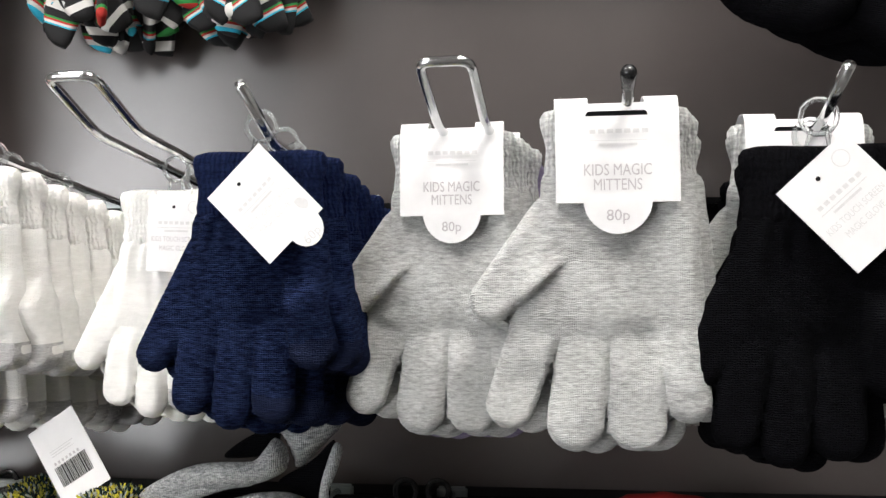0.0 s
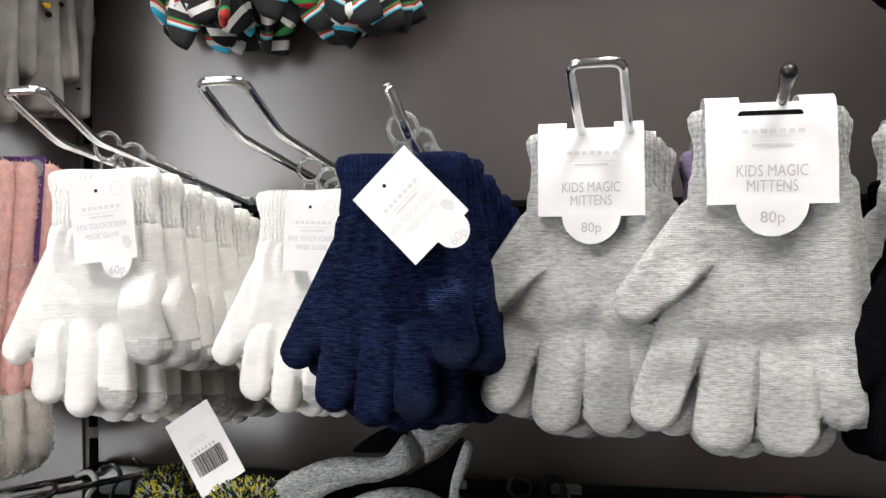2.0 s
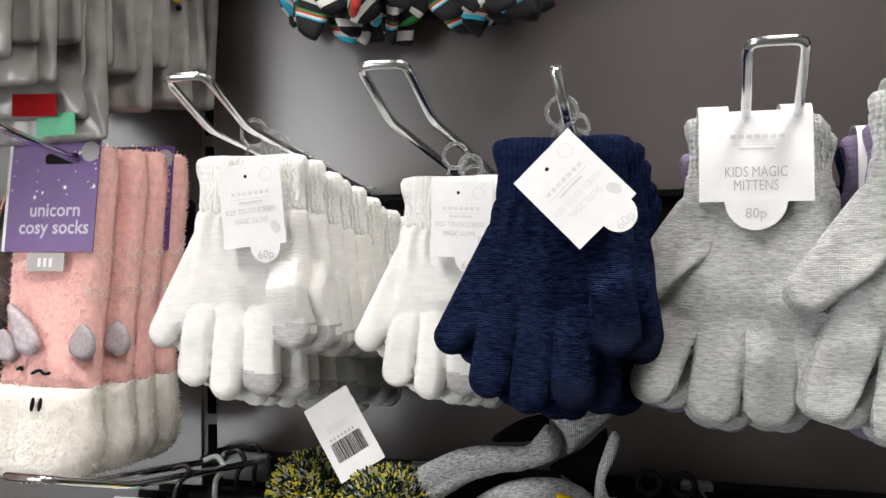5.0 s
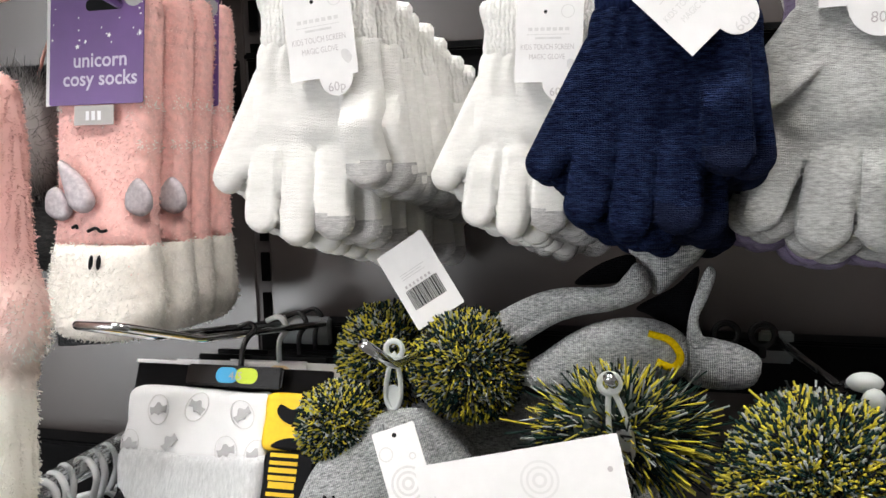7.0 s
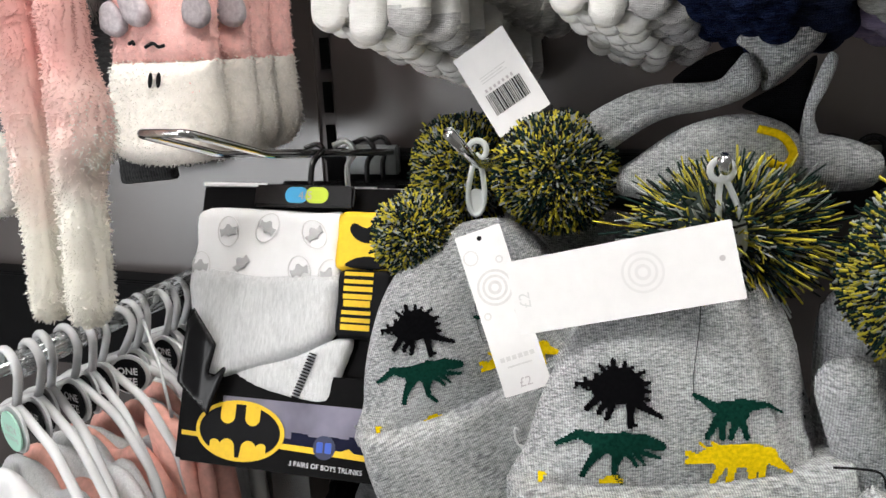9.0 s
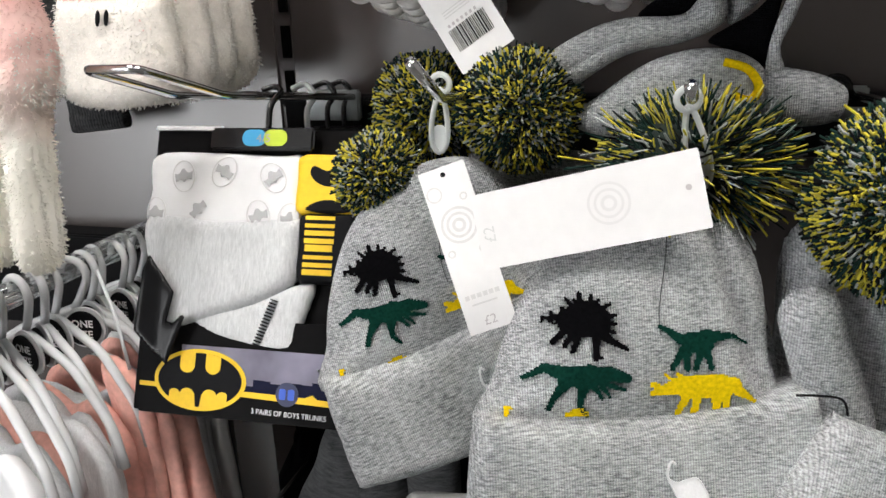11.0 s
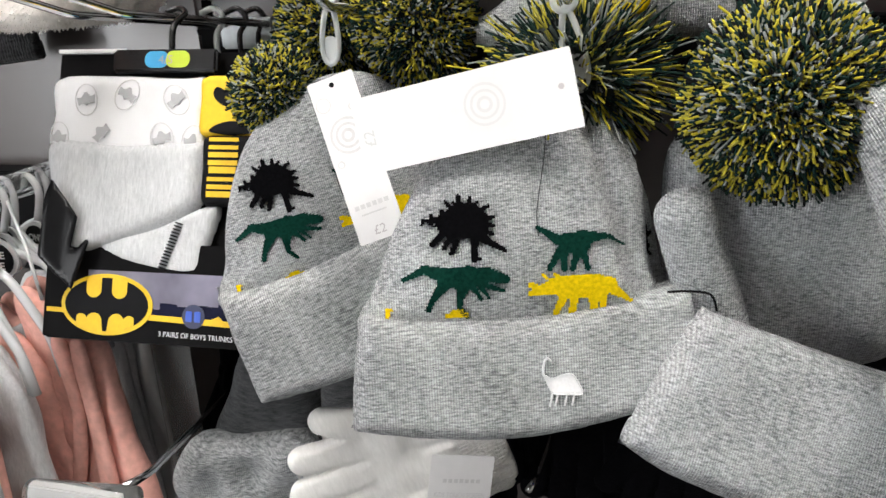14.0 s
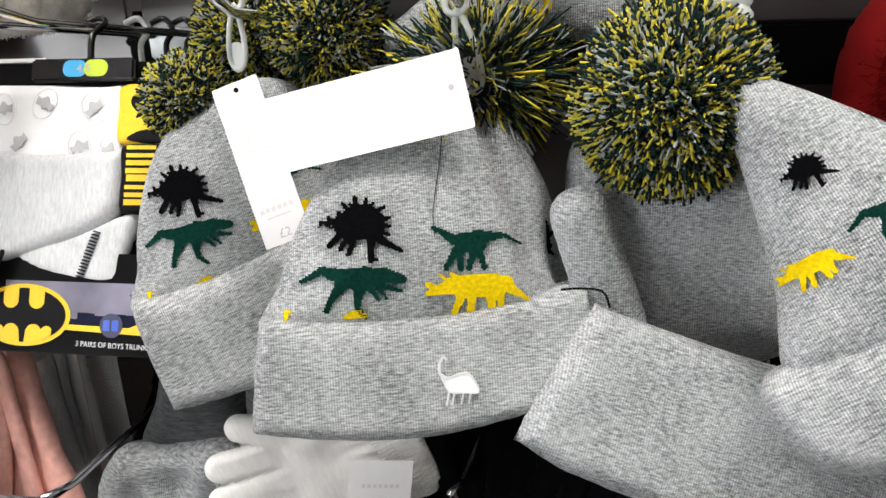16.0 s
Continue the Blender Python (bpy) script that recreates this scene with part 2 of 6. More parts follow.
def smooth_line(pts, n=5, closed=True):
    """A rounded line through the points."""
    p = np.array(pts, float)
    k = len(p)
    out = []
    for i in range(k if closed else k - 1):
        if closed:
            a, b, c, d = (p[(i + j) % k] for j in (-1, 0, 1, 2))
        else:
            a, b, c, d = (p[min(max(i + j, 0), k - 1)] for j in (-1, 0, 1, 2))
        for s in np.arange(n) / n:
            out.append(0.5 * (2 * b + (c - a) * s + (2 * a - 5 * b + 4 * c - d) * s * s + (3 * b - a - 3 * c + d) * s ** 3))
    if not closed:
        out.append(p[-1])
    return np.array(out)


def capsule(bx, bz, tx, tz, r0, r1, n=9):
    a = math.atan2(tz - bz, tx - bx)
    out = [(bx + r0 * math.cos(a + math.pi / 2 + math.pi * i / n), bz + r0 * math.sin(a + math.pi / 2 + math.pi * i / n)) for i in range(n + 1)]
    out += [(tx + r1 * math.cos(a - math.pi / 2 + math.pi * i / n), tz + r1 * math.sin(a - math.pi / 2 + math.pi * i / n)) for i in range(n + 1)]
    return np.array(out)


def inside_of(line, q):
    """How deep the points q lie inside the closed line (outside: minus), and the line's nearest points."""
    a, b = line, np.roll(line, -1, 0)
    best = np.full(len(q), 1e9)
    near = q.copy()
    odd = np.zeros(len(q), bool)
    for s, e in zip(a, b):
        d = e - s
        u = np.clip(((q - s) @ d) / max(d @ d, 1e-12), 0, 1)
        c = s + u[:, None] * d
        dist = np.hypot(*(q - c).T)
        hit = dist < best
        best[hit], near[hit] = dist[hit], c[hit]
        if s[1] != e[1]:
            odd ^= ((s[1] > q[:, 1]) != (e[1] > q[:, 1])) & (q[:, 0] < s[0] + (q[:, 1] - s[1]) / (e[1] - s[1]) * d[0])
    return np.where(odd, best, -best), near


def swell(d, rim, thick):
    return thick * 0.5 * np.sqrt(np.clip(1 - (1 - np.clip(d / rim, 0, 1)) ** 2, 0, 1))


def pillow(line, thick, rim=0.012, step=0.003, waves=0.0, wave_size=0.03, seed=0.0, host=None, back=1.0, bend=None, extra=None):
    """A soft flat thing with that outline in x and z, rounded at its rim, wrinkled by waves; its front looks to -y.
    host: the front of another pillow that it lies on; bend: how far each (x, z) is pushed back."""
    lo, hi = line.min(0) - step, line.max(0) + step
    nx, nz = (np.ceil((hi - lo) / step).astype(int) + 1)
    gx, gz = np.meshgrid(lo[0] + step * np.arange(nx), lo[1] + step * np.arange(nz), indexing="ij")
    q = np.stack([gx.ravel(), gz.ravel()], 1)
    d, near = inside_of(line, q)
    idx = np.arange(nx * nz).reshape(nx, nz)
    quads = np.stack([idx[:-1, :-1], idx[1:, :-1], idx[1:, 1:], idx[:-1, 1:]], -1).reshape(-1, 4)
    quads = quads[(d[quads] > 0).any(1)]
    q = np.where((d <= 0)[:, None], near, q)
    d = np.maximum(d, 0)
    h = swell(d, rim, thick)
    if waves:
        w = np.array([noise.noise((x / wave_size + seed * 7.3, z / (wave_size * 1.8) + seed, seed)) for x, z in q])
        h = h + waves * w * np.clip(d / rim, 0, 1)
    if extra:
        h = h + extra(q) * np.clip(d / 0.008, 0, 1)
    base = host(q) if host else 0.0
    off = bend(q) if bend else 0.0
    used = np.unique(quads)
    where = np.full(len(q), -1)
    where[used] = np.arange(len(used))
    front = np.stack([q[:, 0], -(h + base) + off, q[:, 1]], 1)[used]
    faces = where[quads]
    if back <= 0:
        return from_lists("pillow", front, faces)
    rear = np.stack([q[:, 0], h * back - base + off, q[:, 1]], 1)[used]
    rim_v = d[used] <= 1e-9
    k = len(used)
    ids = np.where(rim_v, np.arange(k), np.arange(k) + k)
    faces2 = ids[where[quads]][:, ::-1]
    keep = np.concatenate([np.arange(k), np.arange(k, 2 * k)])
    verts = np.concatenate([front, rear])
    return from_lists("pillow", verts[keep], np.concatenate([faces, faces2]))


def front_of(line, thick, rim):
    """The height of a pillow's front over its middle plane."""
    return lambda q: swell(np.maximum(inside_of(line, q)[0], 0), rim, thick)


def tube(pts, r, sides=8, closed=False, taper=None):
    p = [Vector(v) for v in pts]
    n = len(p)
    verts, faces = [], []
    up = None
    for i in range(n):
        if closed:
            d = (p[(i + 1) % n] - p[i - 1]).normalized()
        else:
            d = (p[min(i + 1, n - 1)] - p[max(i - 1, 0)]).normalized()
        if up is None:
            up = d.orthogonal().normalized()
        up = (up - d * up.dot(d)).normalized()
        side = d.cross(up)
        rr = r if taper is None else r * taper[i]
        for s in range(sides):
            a = 2 * math.pi * s / sides
            verts.append(p[i] + rr * (math.cos(a) * up + math.sin(a) * side))
    for i in range(n if closed else n - 1):
        j = (i + 1) % n
        for s in range(sides):
            faces.append((i * sides + s, i * sides + (s + 1) % sides, j * sides + (s + 1) % sides, j * sides + s))
    me = bpy.data.meshes.new("tube")
    if not closed:
        faces += [tuple(reversed(range(sides))), tuple(range((n - 1) * sides, n * sides))]
    me.from_pydata([tuple(v) for v in verts], [], faces)
    me.polygons.foreach_set("use_smooth", [True] * len(me.polygons))
    me.update()
    return me


def round_path(pts, r=0.006, n=5):
    """A bent wire's line: straight runs with rounded corners."""
    p = [Vector(v) for v in pts]
    out = [p[0]]
    for a, b, c in zip(p, p[1:], p[2:]):
        u, v = (a - b).normalized(), (c - b).normalized()
        s, e = b + u * r, b + v * r
        out += [s * (1 - k) ** 2 + b * 2 * k * (1 - k) + e * k * k for k in [i / n for i in range(n + 1)]]
    return out + [p[-1]]


def strands(roots, tips, r, rng, wobble=0.0, sides=3, rings=3, blunt=0.55):
    """Loose ends of yarn from roots to tips."""
    k = len(roots)
    d = tips - roots
    ln = np.linalg.norm(d, axis=1, keepdims=True)
    d = d / ln
    ref = np.where(np.abs(d[:, 2:3]) < 0.9, [[0, 0, 1.0]], [[1.0, 0, 0]])
    u = np.cross(d, ref)
    u /= np.linalg.norm(u, axis=1, keepdims=True)
    v = np.cross(d, u)
    bend = rng.normal(0, 1, (k, 3)) * wobble * ln
    verts = []
    rad = np.asarray(r) * rng.uniform(0.75, 1.2, k)[:, None]
    for i in range(rings):
        f = i / (rings - 1)
        c = roots + d * ln * f + bend * f * f
        w = rad * (1.0 if i < rings - 1 else blunt)
        for s in range(sides):
            a = 2 * math.pi * s / sides
            verts.append(c + w * (math.cos(a) * u + math.sin(a) * v))
    verts = np.stack(verts, 1).reshape(-1, 3)
    m = rings * sides
    f = [(i * sides + s, i * sides + (s + 1) % sides, (i + 1) * sides + (s + 1) % sides, (i + 1) * sides + s)
         for i in range(rings - 1) for s in range(sides)]
    f = np.array(f)
    faces = (f[None] + (np.arange(k) * m)[:, None, None]).reshape(-1, 4).tolist()
    if sides == 3:
        e = (rings - 1) * 3
        faces += (np.array([[e, e + 1, e + 2]]) + (np.arange(k) * m)[:, None]).tolist()
    else:
        e = (rings - 1) * 4
        faces += (np.array([[e, e + 1, e + 2, e + 3]]) + (np.arange(k) * m)[:, None]).tolist()
    return from_lists("strands", verts, faces, True)


def ball(r, seed=0.0, rough=0.0, sub=3, squash=(1, 1, 1)):
    bm = bmesh.new()
    bmesh.ops.create_icosphere(bm, subdivisions=sub, radius=r)
    for v in bm.verts:
        k = 1 + rough * noise.noise(v.co * (2.5 / r) + Vector((seed, 0, 0)))
        v.co = Vector((v.co.x * squash[0], v.co.y * squash[1], v.co.z * squash[2])) * k
    me = bpy.data.meshes.new("ball")
    bm.to_mesh(me)
    bm.free()
    me.polygons.foreach_set("use_smooth", [True] * len(me.polygons))
    return me


def tufts(me, count, length, r, rng, down=0.7, wobble=0.2):
    """Short fuzz all over a mesh."""
    n = len(me.polygons)
    area = np.empty(n)
    me.polygons.foreach_get("area", area)
    cen = np.empty(n * 3)
    me.polygons.foreach_get("center", cen)
    nor = np.empty(n * 3)
    me.polygons.foreach_get("normal", nor)
    cen, nor = cen.reshape(-1, 3), nor.reshape(-1, 3)
    pick = rng.choice(n, count, p=area / area.sum())
    root = cen[pick] + rng.normal(0, 0.0011, (count, 3))
    d = nor[pick] * 0.8 + rng.normal(0, 0.7, (count, 3)) + np.array([0, 0, -down])
    d /= np.linalg.norm(d, axis=1, keepdims=True)
    return strands(root - 0.0008 * nor[pick], root + d * rng.uniform(0.6, 1.2, (count, 1)) * length, r, rng, wobble, rings=2)


def sheet(line, thick=0.0006):
    """A flat cut sheet with that outline in x and z, its front at y = 0, looking to -y."""
    n = len(line)
    verts = [(x, 0, z) for x, z in line] + [(x, thick, z) for x, z in line]
    area = sum(a[0] * b[1] - b[0] * a[1] for a, b in zip(line, np.roll(line, -1, 0)))
    order = list(range(n)) if area > 0 else list(range(n))[::-1]
    faces = [tuple(order), tuple(i + n for i in reversed(order))]
    faces += [(order[i], order[i] + n, order[(i + 1) % n] + n, order[(i + 1) % n]) for i in range(n)]
    return from_lists("sheet", verts, faces, False)


def rect(w0, w1, z0, z1, r=0.0, n=4):
    if not r:
        return np.array([(w0, z0), (w1, z0), (w1, z1), (w0, z1)])
    out = []
    for cx, cz, a0 in ((w1 - r, z0 + r, -90), (w1 - r, z1 - r, 0), (w0 + r, z1 - r, 90), (w0 + r, z0 + r, 180)):
        for i in range(n + 1):
            a = radians(a0 + 90 * i / n)
            out.append((cx + r * math.cos(a), cz + r * math.sin(a)))
    return np.array(out)


def oval(cx, cz, rx, rz, n=28):
    return np.array([(cx + rx * math.cos(2 * math.pi * i / n), cz + rz * math.sin(2 * math.pi * i / n)) for i in range(n)])


def ring(cx, cz, r, w, thick=0.0003, n=28, y=0.0):
    verts, faces = [], []
    for i in range(n):
        a = 2 * math.pi * i / n
        for rr, yy in ((r, 0), (r - w, 0)):
            verts.append((cx + rr * math.cos(a), y + yy, cz + rr * math.sin(a)))
    for i in range(n):
        j = (i + 1) % n
        faces.append((2 * i, 2 * j, 2 * j + 1, 2 * i + 1))
    return from_lists("ring", verts, faces, False)


def words(name, body, size, material, parent, x, z, y=-0.0004, roll=0.0, align="CENTER", wide=1.0, bold=0.0):
    """Printed lettering that looks to -y."""
    cu = bpy.data.curves.new("lettering", "FONT")
    cu.body, cu.size, cu.align_x, cu.align_y = body, size, align, "CENTER"
    cu.offset = bold
    cu.resolution_u = 3
    tmp = bpy.data.objects.new("lettering", cu)
    scene.collection.objects.link(tmp)
    me = bpy.data.meshes.new_from_object(tmp.evaluated_get(bpy.context.evaluated_depsgraph_get()))
    bpy.data.objects.remove(tmp)
    me.materials.clear()
    return part(name, me, material, parent, m=pose(x, y, z, 0, -roll, 0) @ pose(0, 0, 0, 90, 0, 0) @ Matrix.Diagonal((wide, 1, 1, 1)))


def bars(name, rows, material, parent, y=-0.0004):
    """Unreadable printing as plain bars: (x0, x1, z, height) each."""
    verts, faces = [], []
    for x0, x1, z, hh in rows:
        k = len(verts)
        verts += [(x0, y, z), (x1, y, z), (x1, y, z + hh), (x0, y, z + hh)]
        faces.append((k, k + 1, k + 2, k + 3))
    return part(name, from_lists("bars", verts, faces, False), material, parent)


# ---- the shop round the display ----
WY = 0.74
single("wall_north_panel", box(-0.592, 2.2, WY, WY + 0.02, 0.0, 2.9), WALL, "grey satin painted display panel behind the hooks", "wall", kind="structure")
single("wall_north_panel_beyond", box(-3.2, -0.612, WY, WY + 0.02, 0.0, 2.9), WALL, "grey satin painted display panel of the next bay", "wall", kind="structure")
single("wall_north", box(-3.2, 2.2, WY + 0.03, WY + 0.13, 0.0, 2.9), SHOPWHITE, "plain shop wall behind the display panels", "wall", kind="structure")
single("wall_south", box(-3.2, 2.2, -3.3, -3.2, 0.0, 2.9), SHOPWHITE, "plain pale shop wall", "wall", kind="structure")
single("wall_east", box(2.2, 2.3, -3.2, 0.77, 0.0, 2.9), SHOPWHITE, "plain pale shop wall", "wall", kind="structure")
single("wall_west", box(-3.3, -3.2, -3.2, 0.77, 0.0, 2.9), SHOPWHITE, "plain pale shop wall", "wall", kind="structure")
single("floor", box(-3.3, 2.3, -3.3, 0.87, -0.1, 0.0), FLOORM, "grey vinyl shop floor", "floor", kind="structure")
single("ceiling", box(-3.3, 2.3, -3.3, 0.87, 2.9, 3.0), SHOPWHITE, "plain white shop ceiling", "ceiling", kind="structure")

upright = thing("display_upright", pose(-0.602, WY, 0), "dark steel upright with black slots between panels", "upright", kind="structure")
part("post", box(-0.0098, 0.0098, 0.004, 0.024, 0.0, 2.88), UPRIGHT, upright)
slot_mesh = box(-0.0045, 0.0045, -0.001, 0.003, -0.0155, 0.0155)
for i in range(24):
    part("slot", slot_mesh, SLOT, upright, m=pose(0.002, 0.002, 0.84 + 0.0437 * i - 0.003))


def cross_rail(x0, x1, z0, z1, y0=0.705):
    r = thing("cross_rail", pose((x0 + x1) / 2, y0, z0), "black steel cross rail fixed along the panel", "rail", "cross rails", "structure")
    w, hgt = (x1 - x0) / 2, z1 - z0
    part("bar", box(-w, w, 0, WY - y0 - 0.002, 0, hgt, 0.003), RAIL, r)
    part("lip", box(-w, w, -0.006, 0.0, hgt - 0.008, hgt, 0.002), RAIL, r)


cross_rail(-0.59, 1.2, 1.397, 1.450)
cross_rail(-1.9, -0.614, 1.397, 1.450)
cross_rail(-0.59, 1.2, 1.130, 1.180)
# extended downward: the extra black height stands in for the shadow below the rail
cross_rail(-1.9, -0.614, 0.915, 1.030)
cross_rail(-0.59, 1.2, 0.845, 0.895)
cross_rail(-0.59, 1.2, 1.690, 1.740)
cross_rail(-1.9, -0.614, 1.690, 1.740)

day, dt, dp = nodes_of("daylight_outside")
dp.inputs["Emission Color"].default_value = (0.97, 0.98, 1.0, 1)
dp.inputs["Emission Strength"].default_value = 5.8
for nm, m in (("window_1", pose(-2.38, -3.2, 0)), ("window_2", pose(-3.2, -2.66, 0, 0, 0, -90))):
    win = thing(nm, m, "tall bright shop window at the corner behind", "window", kind="structure")
    part("outside_light", box(-0.45, 0.45, 0.004, 0.010, 0.1, 2.6), day, win, "bright daylight outside")
    for x0, x1, z0, z1 in ((-0.5, -0.45, 0.05, 2.65), (0.45, 0.5, 0.05, 2.65), (-0.45, 0.45, 0.05, 0.1), (-0.45, 0.45, 2.6, 2.65)):
        part("window_frame", box(x0, x1, 0.002, 0.05, z0, z1, 0.004), UPRIGHT, win)
lamp_mat, lt, lp = nodes_of("lamp_diffuser")
lp.inputs["Emission Color"].default_value = (1.0, 0.965, 0.92, 1)
lp.inputs["Emission Strength"].default_value = 21.5
far_mat, ft_, fp = nodes_of("far_lamp_diffuser")
fp.inputs["Emission Color"].default_value = (1.0, 0.97, 0.94, 1)
fp.inputs["Emission Strength"].default_value = 2.0
for lx, ly, mt in ((-1.0, -0.12, lamp_mat), (0.35, -0.12, lamp_mat), (-1.0, -2.1, far_mat), (0.35, -2.1, far_mat)):
    cl = thing("ceiling_light", pose(lx, ly, 2.9), "white square ceiling light panel, switched on", "ceiling light", "ceiling lights")
    part("frame", box(-0.33, 0.33, -0.33, 0.33, -0.02, -0.001, 0.004), WPLASTIC, cl)
    part("diffuser", box(-0.3, 0.3, -0.3, 0.3, -0.028, -0.0205), mt, cl, "glowing white diffuser")


# ---- hooks ----
def loop_hook(x, tip=(0.452, 1.519), kink=(0.50, 1.490), base=(0.715, 1.452), w=0.0155, group="upper hooks", r=0.0032, skew=0.028):
    hk = thing("loop_hook", pose(x + skew, base[0], base[1]), "chrome double wire display hook with upturned end", "hook", group)
    yb, zb = base
    k, t = (kink[0] - yb, kink[1] - zb), (tip[0] - yb, tip[1] - zb)
    a, c = -skew * (base[0] - kink[0]) / (base[0] - tip[0]), -skew
    pts = round_path([(-w, -0.012, 0), (a - w, k[0], k[1]), (c - w, t[0], t[1]), (c + w, t[0], t[1]), (a + w, k[0], k[1]), (w, -0.012, 0)], 0.008)
    part("wire", tube(pts, r, 10), CHROME, hk)
    part("clip", box(-w - 0.006, w + 0.006, -0.0125, -0.004, -0.022, 0.006, 0.002), STEEL, hk)
    return hk


def peg_hook(x, tip, kink, base=(0.715, 1.452), cap=False, group="upper hooks", r=0.0036, skew=0.022):
    hk = thing("peg_hook", pose(x + skew, base[0], base[1]), "single chrome wire display peg with " + ("black rubber cap" if cap else "bare cut end"), "hook", group)
    yb, zb = base
    a = -skew * (base[0] - kink[0]) / (base[0] - tip[0])
    pts = round_path([(0, -0.012, 0), (a, kink[0] - yb, kink[1] - zb), (-skew, tip[0] - yb, tip[1] - zb)], 0.006)
    part("wire", tube(pts, r, 12), CHROME, hk)
    part("clip", box(-0.014, 0.014, -0.0125, -0.004, -0.022, 0.006, 0.002), STEEL, hk)
    if cap:
        a, b = Vector(pts[-2]), Vector(pts[-1])
        d = (b - a).normalized()
        part("cap", tube([b - d * 0.012, b - d * 0.004, b, b + d * 0.003, b + d * 0.0045], 0.0046, 12, taper=[0.9, 1, 1.1, 0.9, 0.45]), BPLASTIC, hk, "round black rubber cap")
    return hk


loop_hook(-0.445)
loop_hook(-0.303)
peg_hook(-0.192, (0.451, 1.510), (0.50, 1.480))
loop_hook(-0.067)
peg_hook(0.040, (0.456, 1.509), (0.505, 1.484), cap=True)
peg_hook(0.160, (0.452, 1.508), (0.50, 1.488))
loop_hook(-0.589, (0.462, 1.229), (0.535, 1.203), (0.705, 1.182), 0.021, "lower hooks", 0.0032, 0.055)
peg_hook(-0.370, (0.430, 1.233), (0.475, 1.208), (0.715, 1.182), group="lower hooks")
peg_hook(-0.222, (0.434, 1.219), (0.485, 1.195), (0.715, 1.182), group="lower hooks")
peg_hook(-0.073, (0.50, 1.206), (0.545, 1.188), (0.715, 1.182), group="lower hooks", skew=-0.02)
ANG = math.degrees(math.atan2(0.035, 0.215))


def arm_z(y):
    """Height of the upper hooks' arms at that y."""
    return 1.490 - (y - 0.50) * 0.038 / 0.215


# ---- gloves ----
def touch_digits():
    """Each digit's name, root, tip, radii at both, and how far it sits forward of the palm."""
    return [("finger", -0.034, -0.066, -0.0735, -0.1300, 0.0175, 0.0120, 0.0), ("finger", -0.036, -0.086, -0.0485, -0.1570, 0.0142, 0.0132, 0.0),
            ("finger", -0.0135, -0.088, -0.0215, -0.1665, 0.0125, 0.0130, 0.0), ("finger", 0.009, -0.088, 0.0075, -0.1600, 0.0125, 0.0150, 0.0),
            ("thumb", 0.030, -0.066, 0.0350, -0.1240, 0.0145, 0.0158, 0.0085)]


def mitten_digits():
    return [("thumb", -0.036, -0.072, -0.0775, -0.1180, 0.0210, 0.0145, 0.0060), ("finger", -0.044, -0.118, -0.0665, -0.1835, 0.0165, 0.0155, 0.0),
            ("finger", -0.018, -0.122, -0.0260, -0.1945, 0.0155, 0.0182, 0.0), ("finger", 0.011, -0.122, 0.0120, -0.1935, 0.0155, 0.0184, 0.0),
            ("finger", 0.034, -0.118, 0.0430, -0.1800, 0.0160, 0.0142, 0.0)]


TOUCH_PALM = [(-0.0405, -0.036), (0.0, -0.034), (0.0405, -0.036), (0.045, -0.06), (0.0475, -0.085), (0.044, -0.112), (0.020, -0.121), (-0.015, -0.121), (-0.046, -0.117), (-0.054, -0.095), (-0.048, -0.065)]
MITT_PALM = [(-0.041, -0.036), (0.0, -0.034), (0.043, -0.036), (0.049, -0.06), (0.0525, -0.105), (0.0500, -0.144), (0.01, -0.153), (-0.03, -0.153), (-0.060, -0.144), (-0.062, -0.125), (-0.053, -0.095), (-0.047, -0.06)]


def pleats(q):
    """Small gathers where the cuff pulls the palm in, fanning out below it."""
    x, z = q[:, 0], q[:, 1]
    drop = np.clip(-0.040 - z, 0, 0.08)
    fan = x / (1 + 5.0 * drop)
    return 0.0016 * np.sin(fan * 560 + 1.3 * np.sin(z * 90)) * np.exp(-((z + 0.048) / 0.016) ** 2) \
        + 0.0014 * np.sin(fan * 190 + 2.0) * np.exp(-((z + 0.070) / 0.030) ** 2)


def capsule_depth(q, bx, bz, tx, tz, r0, r1):
    """How deep points lie inside a tapered digit, how far along it, and the nearest points of its outline."""
    b, ax = np.array([bx, bz]), np.array([tx - bx, tz - bz])
    u = np.clip(((q - b) @ ax) / (ax @ ax), 0, 1)
    c = b + u[:, None] * ax
    off = q - c
    ln = np.maximum(np.hypot(*off.T), 1e-9)
    r = r0 + (r1 - r0) * u
    return r - ln, u, c + off / ln[:, None] * r[:, None]


